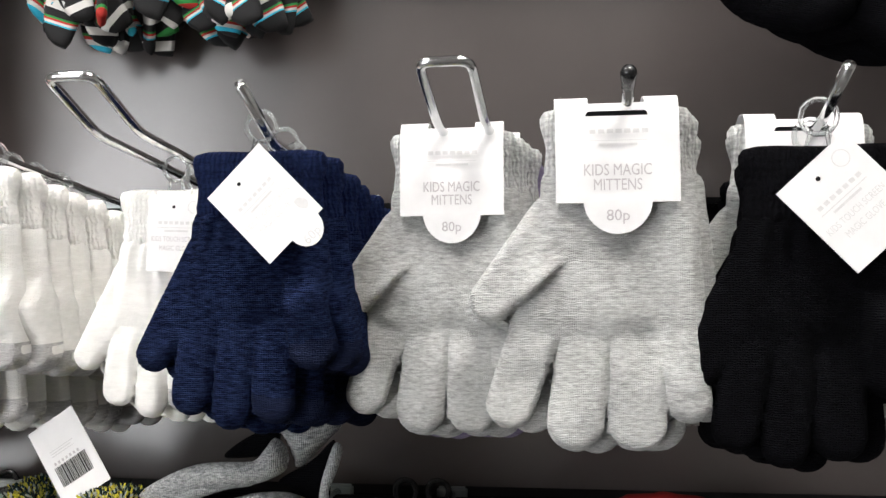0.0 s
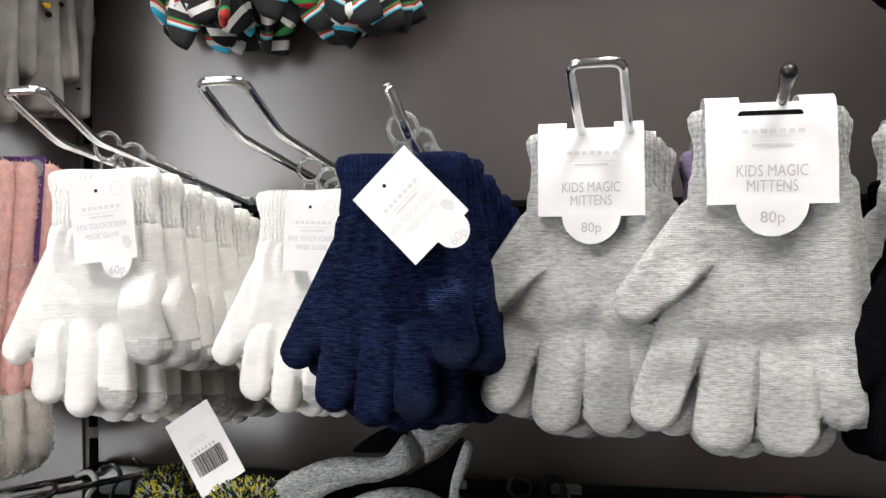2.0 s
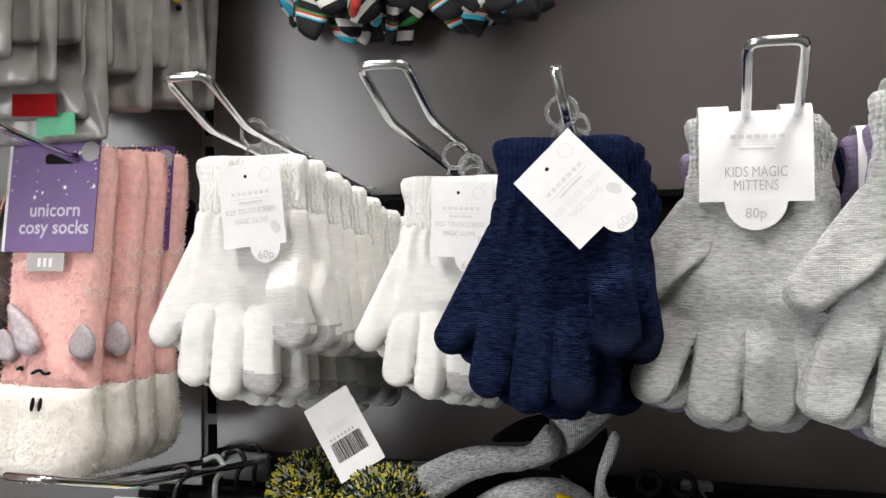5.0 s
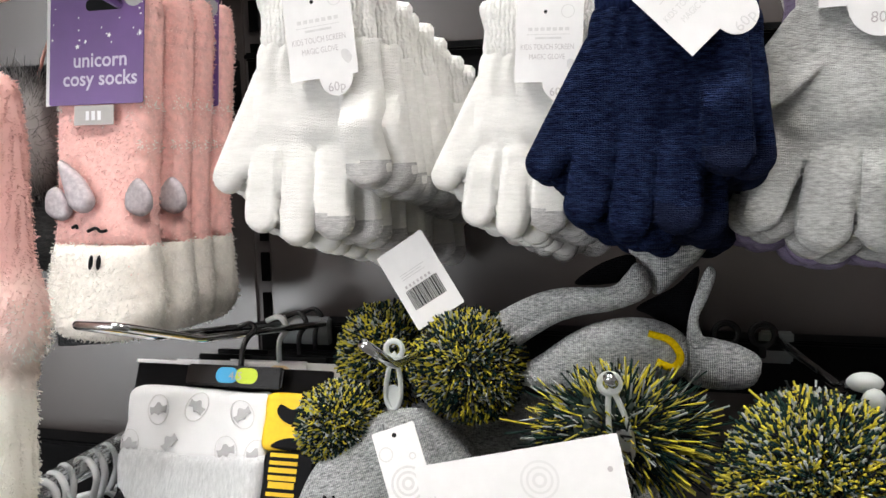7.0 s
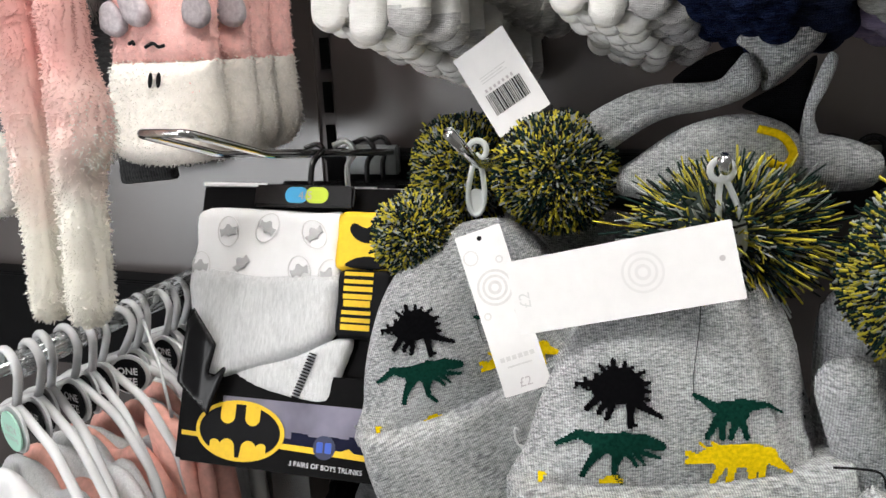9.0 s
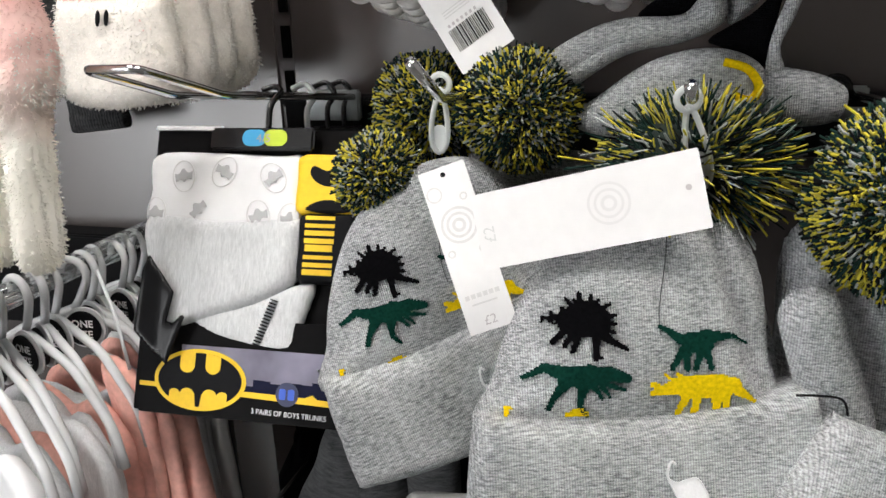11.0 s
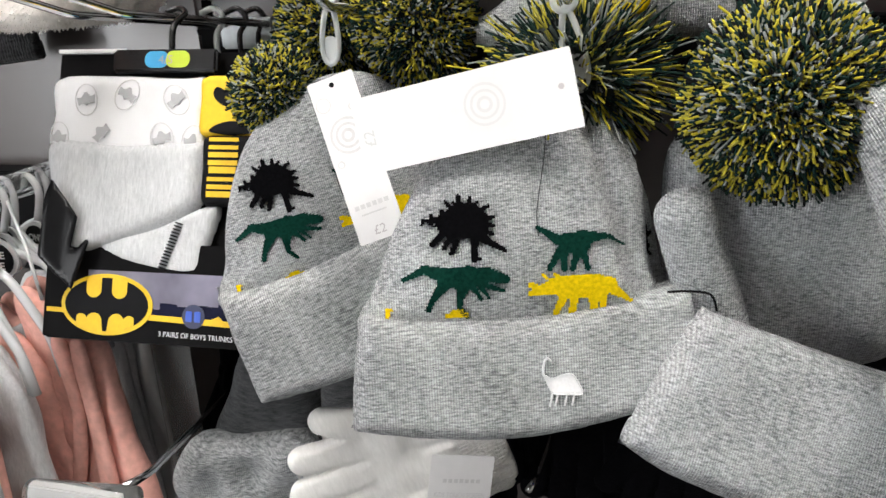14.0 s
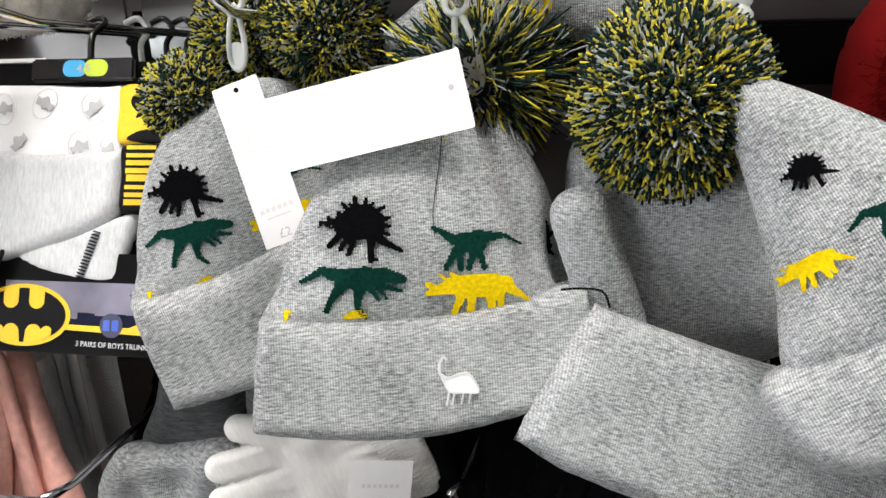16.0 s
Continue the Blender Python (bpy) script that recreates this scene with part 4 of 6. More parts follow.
def beanie(m, label, figures=True, pom=None, embroidery=True, group="bobble hats", lift=0.0, brim_m=None):
    h = thing("bobble_hat", m, label, "hat", group)
    part("crown", CROWN_ME, HATGREY, h)
    part("back_panel", BACK_ME, HATGREY, h, m=pose(0.002, 0.024, 0))
    part("brim", BRIM_ME, HATRIB, h, "turned-up ribbed grey brim", m=brim_m or Matrix())
    if figures:
        for fig, cx, cz, nm in ((STEGO, -0.0325, -0.0828, "black_dinosaur"), (TREX, -0.0371, -0.1129, "green_dinosaur"),
                                (BRONTO, 0.0342, -0.0967, "small_green_dinosaur"), (TRIC, 0.0317, -0.1228, "yellow_dinosaur")):
            me, mt = stitched(fig, cx, cz + lift, on_crown, nm)
            part(nm, me, mt, h, "knitted-in dinosaur figure")
        me, mt = stitched(chart("#", [(0, 32, 5, -14, 8, 7), (5, -14, -6, -40, 6, 5), (5, 4, 16, 14, 5, 3), (2, -20, 14, -30, 5, 3)]), 0.0770, -0.095, on_back, "black_dinosaur")
        part("black_dinosaur", me, mt, h, "knitted-in dinosaur figure", m=pose(0.002, 0.024, 0))
        for x, strokes in ((-0.0745, [(0, 14, 0, -10, 4, 3), (0, 14, 7, 14, 4, 3)]), (-0.0365, [(-16, 0, 16, 0, 5, 5), (-6, 5, 8, 5, 5, 5)])):
            me, mt = stitched(chart("y", strokes), x, -0.1310, on_crown, "yellow_figure")
            part("yellow_figure", me, mt, h)
    q = smooth_line([(0.020, -0.018), (0.016, -0.045), (0.010, -0.075), (0.010, -0.09)], 5, False)
    part("seam", tube([(x, -y - 0.0004, z) for (x, z), y in zip(q, on_crown(q))], 0.0003, 5), DARKGREY, h)
    if embroidery:
        q = smooth_line([(0.0115, -0.157), (0.0095, -0.1555), (0.0075, -0.159), (0.0072, -0.164), (0.010, -0.1675)], 5, False)
        e = part("white_embroidery", tube([(x, -y - 0.0018, z) for (x, z), y in zip(q, on_brim(q))], 0.0008, 5), THREAD, h, "white embroidered long-necked dinosaur", m=brim_m or Matrix())
        body = smooth_line([(0.0078, -0.1645), (0.0115, -0.1665), (0.017, -0.165), (0.022, -0.1645), (0.0255, -0.169), (0.0275, -0.1755), (0.020, -0.1752), (0.0125, -0.1745), (0.0095, -0.170)], 4)
        part("stitched_body", pillow(body, 0.0012, 0.002, 0.0011, host=lambda p: on_brim(p) + 0.0014, back=0), THREAD, e)
        part("stitched_outline", tube([(x, -y - 0.0024, z) for (x, z), y in zip(body, on_brim(body))], 0.0005, 5, True), THREAD, e)
        for x in (0.0115, 0.0145, 0.0195, 0.0235):
            g = np.array([(x, -0.1745), (x - 0.0008, -0.178), (x - 0.0018, -0.1815)])
            part("stitched_leg", tube([(a, -y - 0.0018, b) for (a, b), y in zip(g, on_brim(g))], 0.0006, 5), THREAD, e)
    if pom:
        pompom(h, *pom)
    return h


GREYHAT = "grey marl knitted bobble hat with dinosaurs, turned-up brim"
beanie(pose(-0.256, 0.4635, 1.165, -20, 0, 17), GREYHAT + ", hung foremost", pom=((0.045, 0.014, 0.006), 0.050, 3800, 3, POM, 0.5, 0.00068, 0.24, "splayed green and yellow yarn pompom", (1.1, 1, 0.8), 0.3))
beanie(pose(-0.410, 0.500, 1.168, -12, -13, 26), GREYHAT + ", beside", lift=0.013,
       brim_m=pose(-0.093, 0, -0.127) @ pose(0, 0, 0, 0, -7, 0) @ Matrix.Diagonal((1, 1, 1.25, 1)) @ pose(0.093, 0, 0.127), pom=((-0.010, 0.014, -0.013), 0.033, 6000, 5))
hc = thing("bobble_hat", pose(-0.095, 0.475, 1.13), "plain grey marl bobble hat seen from behind with drooping brim", "hat", "bobble hats")
part("crown", pillow(smooth_line([(-0.062, 0.0), (0.0, 0.012), (0.055, 0.0), (0.072, -0.06), (0.075, -0.13), (0.0, -0.15), (-0.06, -0.13), (-0.068, -0.06)], 5), 0.07, 0.05, 0.0032, 0.010, 0.028, 6.0), HATGREY, hc, m=pose(0, 0.018, 0))
part("folded_edge", pillow(capsule(-0.058, -0.035, -0.036, -0.10, 0.017, 0.018), 0.03, 0.016, 0.003, 0.001, 0.02, 3.0), HATGREY, hc, m=pose(0, -0.035, 0))
part("care_loop", tube(smooth_line([(-0.066, -0.064, -0.068), (-0.056, -0.066, -0.066), (-0.044, -0.064, -0.068), (-0.040, -0.062, -0.078)], 4, False), 0.0007, 5), BLACKINK, hc, "thin black thread loop")
part("brim", pillow(smooth_line([(-0.080, 0.040), (-0.074, 0.041), (0.0, 0.037), (0.085, 0.034), (0.105, 0.0), (0.10, -0.045), (0.03, -0.053), (-0.06, -0.049), (-0.097, -0.040), (-0.101, -0.036), (-0.093, -0.004)], 5), 0.036, 0.011, 0.0033, 0.005, 0.04, 7.0), HATGREY, hc, "wide drooping grey brim",
     m=pose(0.018, -0.075, -0.135, -22, 17, 6))
pompom(hc, (-0.011, -0.018, 0.026), 0.054, 15000, 9)
hd_line = smooth_line([(-0.042, -0.145), (-0.030, -0.09), (-0.017, -0.04), (-0.009, -0.008), (0.006, 0.002), (0.022, -0.012), (0.052, -0.06), (0.078, -0.11), (0.090, -0.145)], 5)
hd_brim = smooth_line([(-0.058, -0.130), (0.0, -0.134), (0.06, -0.132), (0.115, -0.128), (0.118, -0.165), (0.10, -0.190), (0.02, -0.196), (-0.04, -0.188), (-0.062, -0.165)], 5)
on_hd = front_of(hd_line, 0.045, 0.03)
hatd = thing("bobble_hat", pose(-0.079, 0.432, 1.165, -22, -36, -6), "grey marl dinosaur hat folded narrow and tipped over", "hat", "bobble hats")
part("crown", pillow(hd_line, 0.045, 0.03, 0.003, 0.003, 0.03, 3.0), HATGREY, hatd)
part("brim", pillow(hd_brim, 0.056, 0.016, 0.003, 0.002, 0.05, 5.0), HATRIB, hatd, "turned-up ribbed grey brim")
for fig, cx2, cz2, nm2, sz2 in ((STEGO, 0.008, -0.056, "black_dinosaur", 0.5), (TRIC, -0.011, -0.096, "yellow_dinosaur", 0.6), (TREX, 0.030, -0.090, "green_dinosaur", 0.7), (BRONTO, 0.056, -0.115, "small_green_dinosaur", 0.7)):
    me, mt = stitched(fig, cx2, cz2, on_hd, nm2, sz2)
    part(nm2, me, mt, hatd, "knitted-in dinosaur figure")
hb = thing("bobble_hat", pose(-0.325, 0.60, 1.165), "grey marl bobble hat hung farther back on its peg", "hat", "bobble hats")
part("crown", CROWN_ME, HATGREY, hb)
part("brim", BRIM_ME, HATRIB, hb)
pompom(hb, (-0.004, -0.058, 0.026), 0.043, 10000, 11)
hb2 = thing("bobble_hat", pose(-0.415, 0.655, 1.16, 0, 0, 10), "grey bobble hat at the back of its peg", "hat", "bobble hats")
part("crown", CROWN_ME, HATGREY, hb2)
part("brim", BRIM_ME, HATRIB, hb2)
pompom(hb2, (-0.004, -0.075, 0.026), 0.044, 9000, 13)


def teardrop(name, x, y, z, w, ln, tilt=0.0):
    t = thing(name, pose(x, y, z, 0, tilt, 0), "milky plastic hanging loop on a peg", "hanging loop", "hanging loops")
    n = 20
    pts = []
    for k in range(n):
        a = 2 * math.pi * k / n
        s = 0.5 - 0.5 * math.cos(a)
        pts.append((w * math.sin(a) * (0.35 + 0.65 * s), 0, -ln * s))
    part("loop", tube(pts, 0.0018, 8, True), MILKY, t)
    part("blade", sheet(smooth_line([(-w * 0.5, -ln * 0.6), (w * 0.5, -ln * 0.6), (w * 0.75, -ln * 0.88), (0, -ln), (-w * 0.75, -ln * 0.88)], 4), 0.0012), MILKY, t)
    part("eye", tube([(0.006 * math.cos(2 * math.pi * k / 14), 0, 0.003 + 0.006 * math.sin(2 * math.pi * k / 14)) for k in range(14)], 0.002, 8, True), MILKY, t)
    return t


teardrop("hanging_loop", -0.370, 0.488, 1.212, 0.0075, 0.040, 3)
teardrop("hanging_loop", -0.222, 0.452, 1.207, 0.0085, 0.046, -12)


def printed_tag(m, w, hgt, label, price):
    t = thing("swing_tag", m, label, "tag", "hat tags")
    part("card", sheet(rect(-w / 2, w / 2, -hgt, 0, 0.001), 0.0007), CARD, t)
    cz = -hgt * 0.36
    for r, wd in ((0.0115, 0.0016), (0.0080, 0.0016), (0.0044, 0.0020)):
        part("printed_ring", ring(0, cz, r, wd), FAINT, t, m=pose(0, -0.0004, 0))
    for x, z, r in ((-0.009, cz + 0.022, 0.005), (0.010, cz - 0.018, 0.003), (0.008, cz + 0.016, 0.0025), (-0.010, cz - 0.016, 0.0025)):
        part("printed_ring", ring(x, z, r, 0.001), FAINT, t, m=pose(0, -0.0004, 0))
    part("eyelet", sheet(oval(0, -0.005, 0.0016, 0.0016, 14), 0.0002), BLACKINK, t, m=pose(0, -0.0004, 0))
    bars("brand_bar", [(-0.011 + 0.0038 * k, -0.0082 + 0.0038 * k, -hgt * 0.80, 0.0028) for k in range(6)] + [(-0.008, 0.008, -hgt * 0.84, 0.001)], FAINT, t)
    words("price", "£2", 0.008, INK, t, 0.0, -hgt + 0.006)
    return t


printed_tag(pose(-0.3655, 0.466, 1.1670, -21, -19, 12), 0.030, 0.104, "narrow white card swing tag with grey rings", "2")
bt = thing("swing_tag", pose(-0.2715, 0.4195, 1.1550, -12, -13, 4), "large blank white card swing tag over the hat", "tag", "hat tags")
part("card", sheet(rect(-0.061, 0.061, -0.021, 0.021, 0.001), 0.0007), CARD, bt)
for r, wd in ((0.0115, 0.0014), (0.0080, 0.0014), (0.0044, 0.0018)):
    part("printed_ring", ring(0.012, 0.002, r, wd), plain("ghost_ink", (0.68, 0.67, 0.67), 0.6, 0, 0.02), bt, m=pose(0, -0.0004, 0))
part("eyelet", sheet(oval(0.053, 0.002, 0.0016, 0.0016, 14), 0.0002), INK, bt, m=pose(0, -0.0004, 0))
words("price", "£2", 0.009, plain("pale_ink", (0.6, 0.6, 0.6), 0.6, 0, 0.02), bt, -0.054, -0.002, roll=90)

ft = thing("swing_tag", pose(-0.386, 0.552, 1.280, -6, -33, 0), "white barcode tag sticking up from a pompom", "tag", "hat tags")
part("card", sheet(rect(-0.0215, 0.0215, -0.064, 0.0, 0.001), 0.0007), CARD, ft)
rngb = random.Random(4)
rows, x = [], -0.0145
while x < 0.014:
    wd = rngb.choice((0.0005, 0.0007, 0.0012))
    rows.append((x, x + wd, -0.050, 0.016))
    x += wd + rngb.choice((0.0005, 0.0008))
for x0, x1, z0, hh in rows:
    bars("barcode_line", [(x0, x1, z0, hh)], BLACKINK, ft)
bars("printed_bars", [(-0.013 + 0.0036 * k, -0.0112 + 0.0036 * k, -0.0325, 0.0022) for k in range(7)], INK, ft)
bars("printed_lines", [(-0.012, 0.010, -0.022, 0.0007), (-0.012, 0.007, -0.024, 0.0007), (-0.012, 0.009, -0.026, 0.0007)], FAINT, ft)

# a hat pushed back over the rail, its folds showing
fh = thing("folded_hat", pose(-0.2345, 0.575, 1.2255, 0, -1.5, 4), "grey dinosaur hat folded over on itself above the pompoms", "hat", "bobble hats")


def fold(pts, thick, rim, waves=0.0, seed=0.0):
    """A folded piece of the hat, its outline in quarter-millimetre steps."""
    return pillow(smooth_line([(x * 0.00028, z * 0.00028) for x, z in pts], 5), thick, rim, 0.0026, waves, 0.02, seed)


part("sleeve_fold", fold([(-320, -85), (-305, -5), (-200, 60), (-100, 88), (20, 88), (60, 120), (90, 150), (122, 110), (110, 60), (20, 25), (-80, 10), (-190, -40), (-280, -110)], 0.030, 0.014, 0.003, 8.0), HATGREY, fh, m=pose(0, -0.020, 0))
part("sleeve_fold", fold([(-315, -70), (-230, -10), (-120, 42), (-40, 26), (-110, 2), (-190, -45), (-282, -108)], 0.026, 0.010, 0.002, 4.0), HATGREY, fh, m=pose(0, -0.026, 0))
part("turned_cuff", fold([(72, 180), (140, 222), (200, 252), (256, 226), (262, 170), (200, 110), (140, 58), (124, 100), (100, 150)], 0.030, 0.014, 0.002, 3.0), HATRIB, fh, "turned ribbed cuff", m=pose(0, -0.008, 0))
# black pillow laid in the cuff's opening in place of its shade
part("hollow_shade", fold([(-70, 92), (0, 142), (75, 164), (90, 140), (60, 96), (-20, 84)], 0.012, 0.006), BLACK, fh, "black filler standing in for shade in the cuff hollow", m=pose(0, -0.004, 0))
part("lower_fold", fold([(-235, -150), (-150, -78), (-50, -14), (50, 12), (140, 4), (206, -40), (212, -120), (120, -165), (-80, -190)], 0.034, 0.018, 0.002, 9.0), HATGREY, fh, m=pose(0, -0.026, 0))
part("lower_cuff", fold([(206, -40), (262, -40), (340, -62), (386, -100), (362, -160), (280, -172), (200, -142)], 0.034, 0.014, 0.001, 2.0), HATRIB, fh, m=pose(0, -0.026, 0))
part("upright_fold", fold([(208, -50), (212, 20), (230, 80), (256, 140), (276, 126), (260, 70), (234, 10), (246, -46)], 0.014, 0.006), HATGREY, fh, m=pose(0, -0.030, 0))
# solid black piece that stands in for the shadow between the folds
part("fold_shadow", fold([(90, 30), (180, 80), (244, 134), (230, 40), (214, -40), (120, 8)], 0.006, 0.004), BLACK, fh, "black filler standing in for shadow between the hat folds", m=pose(0, -0.012, 0))
q = smooth_line([(0.031, -0.004), (0.045, -0.009), (0.052, -0.020), (0.047, -0.028), (0.036, -0.024)], 5, False)
part("yellow_figure", tube([(a, -0.0435, b) for a, b in q], 0.0028, 6), STITCH["y"], fh)
rr = thing("plastic_roller", pose(-0.073, 0.500, 1.205), "milky plastic roller on the end of a hook", "hook end")
part("roller", ball(0.007, 1.0, 0.05, 3, (1.5, 0.9, 0.9)), MILKY, rr)
part("stub", ball(0.006, 2.0, 0.05, 2, (1.2, 1, 1.4)), MILKY, rr, m=pose(0.004, -0.006, -0.010))
for x in (-0.135, -0.105):
    cr = thing("rail_clip", pose(x, 0.698, 1.186), "black plastic ring clip on the rail", "clip", "rail clips")
    part("ring", tube([(0.010 * math.cos(2 * math.pi * k / 16), 0, 0.010 * math.sin(2 * math.pi * k / 16)) for k in range(16)], 0.003, 6, True), BPLASTIC, cr)
    part("stem", box(-0.003, 0.003, -0.003, 0.003, -0.02, -0.008, 0.001), BPLASTIC, cr)

# ---- boys' trunks on the lower hook ----
pk = thing("trunks_pack", pose(-0.5445, 0.567, 1.172, -23.5, 0, 2), "card pack of boys' trunks, white, grey and black", "clothes pack", "trunks packs")
part("backing_card", sheet(rect(-0.090, 0.092, -0.226, 0.0, 0.002), 0.0015), PACKBLACK, pk, "glossy black backing card", m=pose(0, 0.004, 0))
part("card_edge", box(-0.090, -0.03, 0.0, 0.002, 0.0, 0.003, 0.0005), CARD, pk)
hd = part("header", box(-0.036, 0.052, -0.008, 0.0, -0.018, 0.0, 0.002), BPLASTIC, pk, "black plastic hanger bar")
part("hanger_neck", tube(smooth_line([(0.010, 0.0, 0.0), (0.010, 0.0, 0.020), (0.012, 0.012, 0.034), (0.004, 0.016, 0.040), (-0.006, 0.014, 0.036)], 4, False), 0.0026, 8), BPLASTIC, pk, "black plastic hanger hook")
sz = part("size_sticker", sheet(rect(-0.019, 0.001, -0.015, -0.002, 0.006), 0.0004), CYAN, hd, "blue and lime oval size sticker", m=pose(0.0115, -0.0085, 0))
part("sticker_half", sheet(rect(0.0, 0.020, -0.015, -0.002, 0.006), 0.0004), LIME, hd, m=pose(0.0105, -0.0088, 0))
words("size", "4/5", 0.0095, INK, hd, 0.011, -0.0093, -0.0095)
WT = smooth_line([(-0.086, -0.022), (-0.04, -0.019), (0.02, -0.021), (0.042, -0.022), (0.042, -0.05), (0.040, -0.080), (-0.02, -0.082), (-0.083, -0.080), (-0.087, -0.05)], 4)
on_white = front_of(WT, 0.016, 0.010)
tw = part("white_garment", pillow(WT, 0.016, 0.010, 0.003, 0.0012, 0.03, 2.0), WJERSEY, pk, "white cotton trunks printed with grey ovals")
for i, (x, z, a) in enumerate([(-0.055, -0.040, 10), (-0.020, -0.036, -30), (0.022, -0.040, 40), (-0.040, -0.066, 45), (0.012, -0.070, 20), (-0.078, -0.070, 0), (0.038, -0.072, 0)]):
    e = oval(0, 0, 0.0095, 0.0125, 20)
    c, s = math.cos(radians(a)), math.sin(radians(a))
    e = np.stack([x + e[:, 0] * c - e[:, 1] * s, z + e[:, 0] * s + e[:, 1] * c], 1)
    e = e[(e[:, 0] < 0.041)]
    if i not in (3,):
        part("printed_oval", tube([(p[0], -y - 0.0014, p[1]) for p, y in zip(e, on_white(e))], 0.0004, 4, True), FAINT, tw)
    wing = np.array([(-0.008, 0.003), (-0.004, 0.002), (-0.001, 0.006), (0.001, 0.006), (0.004, 0.002), (0.008, 0.003), (0.007, -0.004), (0.003, -0.002), (0, -0.005), (-0.003, -0.002), (-0.007, -0.004)])
    wing = np.stack([x + wing[:, 0] * c - wing[:, 1] * s, z + wing[:, 0] * s + wing[:, 1] * c], 1)
    wing[:, 0] = np.minimum(wing[:, 0], 0.040)
    part("printed_mark", pillow(wing, 0.0004, 0.001, 0.0011, host=lambda p: on_white(p) + 0.0016, back=0), GREYPRINT, tw)
YB = smooth_line([(0.041, -0.0215), (0.066, -0.020), (0.089, -0.022), (0.089, -0.045), (0.088, -0.066), (0.064, -0.067), (0.041, -0.066), (0.040, -0.04)], 4)
on_yellow = front_of(YB, 0.017, 0.004)
yb = part("yellow_waistband", pillow(YB, 0.017, 0.004, 0.0025), YELLOW, pk, "yellow waistband with black wing shapes")
for pts in ([(0.090, -0.026), (0.074, -0.028), (0.066, -0.034), (0.055, -0.030), (0.052, -0.036), (0.058, -0.043), (0.068, -0.046), (0.078, -0.043), (0.084, -0.036), (0.090, -0.036)],
            [(0.050, -0.064), (0.058, -0.058), (0.070, -0.056), (0.080, -0.059), (0.088, -0.064), (0.07, -0.0665)]):
    part("black_print", pillow(smooth_line(pts, 3), 0.0003, 0.001, 0.0014, host=lambda p: on_yellow(p) + 0.0006, back=0), BLACKINK, yb)
GT = smooth_line([(-0.086, -0.071), (-0.02, -0.073), (0.044, -0.070), (0.046, -0.095), (0.044, -0.118), (0.020, -0.136), (-0.02, -0.150), (-0.052, -0.160), (-0.068, -0.150), (-0.080, -0.12)], 5)
on_grey = front_of(GT, 0.024, 0.012)
gt = part("grey_garment", pillow(GT, 0.024, 0.012, 0.003, 0.0016, 0.03, 5.0), JERSEY, pk, "grey marl folded cotton trunks")
part("under_fold", pillow(smooth_line([(-0.045, -0.145), (0.0, -0.138), (0.048, -0.120), (0.060, -0.122), (0.052, -0.150), (0.044, -0.173), (0.0, -0.170), (-0.035, -0.160)], 4), 0.014, 0.008, 0.003, 0.0008, 0.02, 6.0), JERSEY, pk)
for k in range(15):
    f = k / 14
    part("overlock_stitch", box(-0.003, 0.003, -0.0006, 0.0006, -0.0005, 0.0005), BLACKINK, gt, m=pose(0.030 - 0.012 * f, -0.0083, -0.134 - 0.034 * f, 0, 14, 0))
BB = smooth_line([(0.045, -0.068), (0.066, -0.066), (0.090, -0.067), (0.089, -0.09), (0.086, -0.118), (0.064, -0.120), (0.046, -0.119), (0.045, -0.09)], 4)
bb = part("black_waistband", pillow(BB, 0.018, 0.004, 0.0025), BLACKINK, pk, "black waistband with yellow lettering bars")
for k, (x0, x1, tk) in enumerate(((0.051, 0.075, 0.0030), (0.051, 0.075, 0.0030), (0.051, 0.075, 0.0038), (0.051, 0.075, 0.0038), (0.052, 0.074, 0.0050), (0.051, 0.075, 0.0030), (0.051, 0.075, 0.0034), (0.051, 0.075, 0.0044))):
    bars("yellow_bar", [(x0, x1, -0.0715 - 0.0060 * k, tk)], YELLOW, bb, -0.0094)
bc = part("bottom_card", sheet(rect(-0.079, 0.090, -0.226, -0.150, 0.002), 0.0015), PACKBLACK, pk, "glossy black bottom card with skyline print", m=pose(0, -0.006, 0))
part("dusk_print", sheet(rect(-0.045, 0.089, -0.206, -0.172), 0.0002), DUSK, bc, m=pose(0, -0.0004, 0))
sky = [(-0.045, -0.206)]
rs = random.Random(8)
x = -0.045
while x < 0.086:
    hgt = -0.206 + 0.006 + 0.013 * rs.random()
    nx = min(0.089, x + 0.004 + 0.006 * rs.random())
    sky += [(x, hgt), (nx, hgt)]
    x = nx
sky += [(0.089, -0.206)]
part("skyline", sheet(np.array(sky)[::-1], 0.0002), SKYLINE, bc, m=pose(0, -0.0008, 0))
part("yellow_line", sheet(np.array([(-0.079, -0.2055), (0.089, -0.2105), (0.089, -0.2065), (0.070, -0.2055), (0.066, -0.2025), (0.060, -0.2050), (-0.079, -0.2020)]), 0.0003), YELLOW, bc, m=pose(0, -0.0011, 0))
lg = part("oval_badge", sheet(oval(-0.027, -0.198, 0.039, 0.0235, 36), 0.0004), YELLOW, bc, "yellow and black oval badge", m=pose(0, -0.0015, 0))
part("badge_face", sheet(oval(-0.027, -0.198, 0.0355, 0.0205, 36), 0.0003), BLACKINK, lg, m=pose(0, -0.0005, 0))
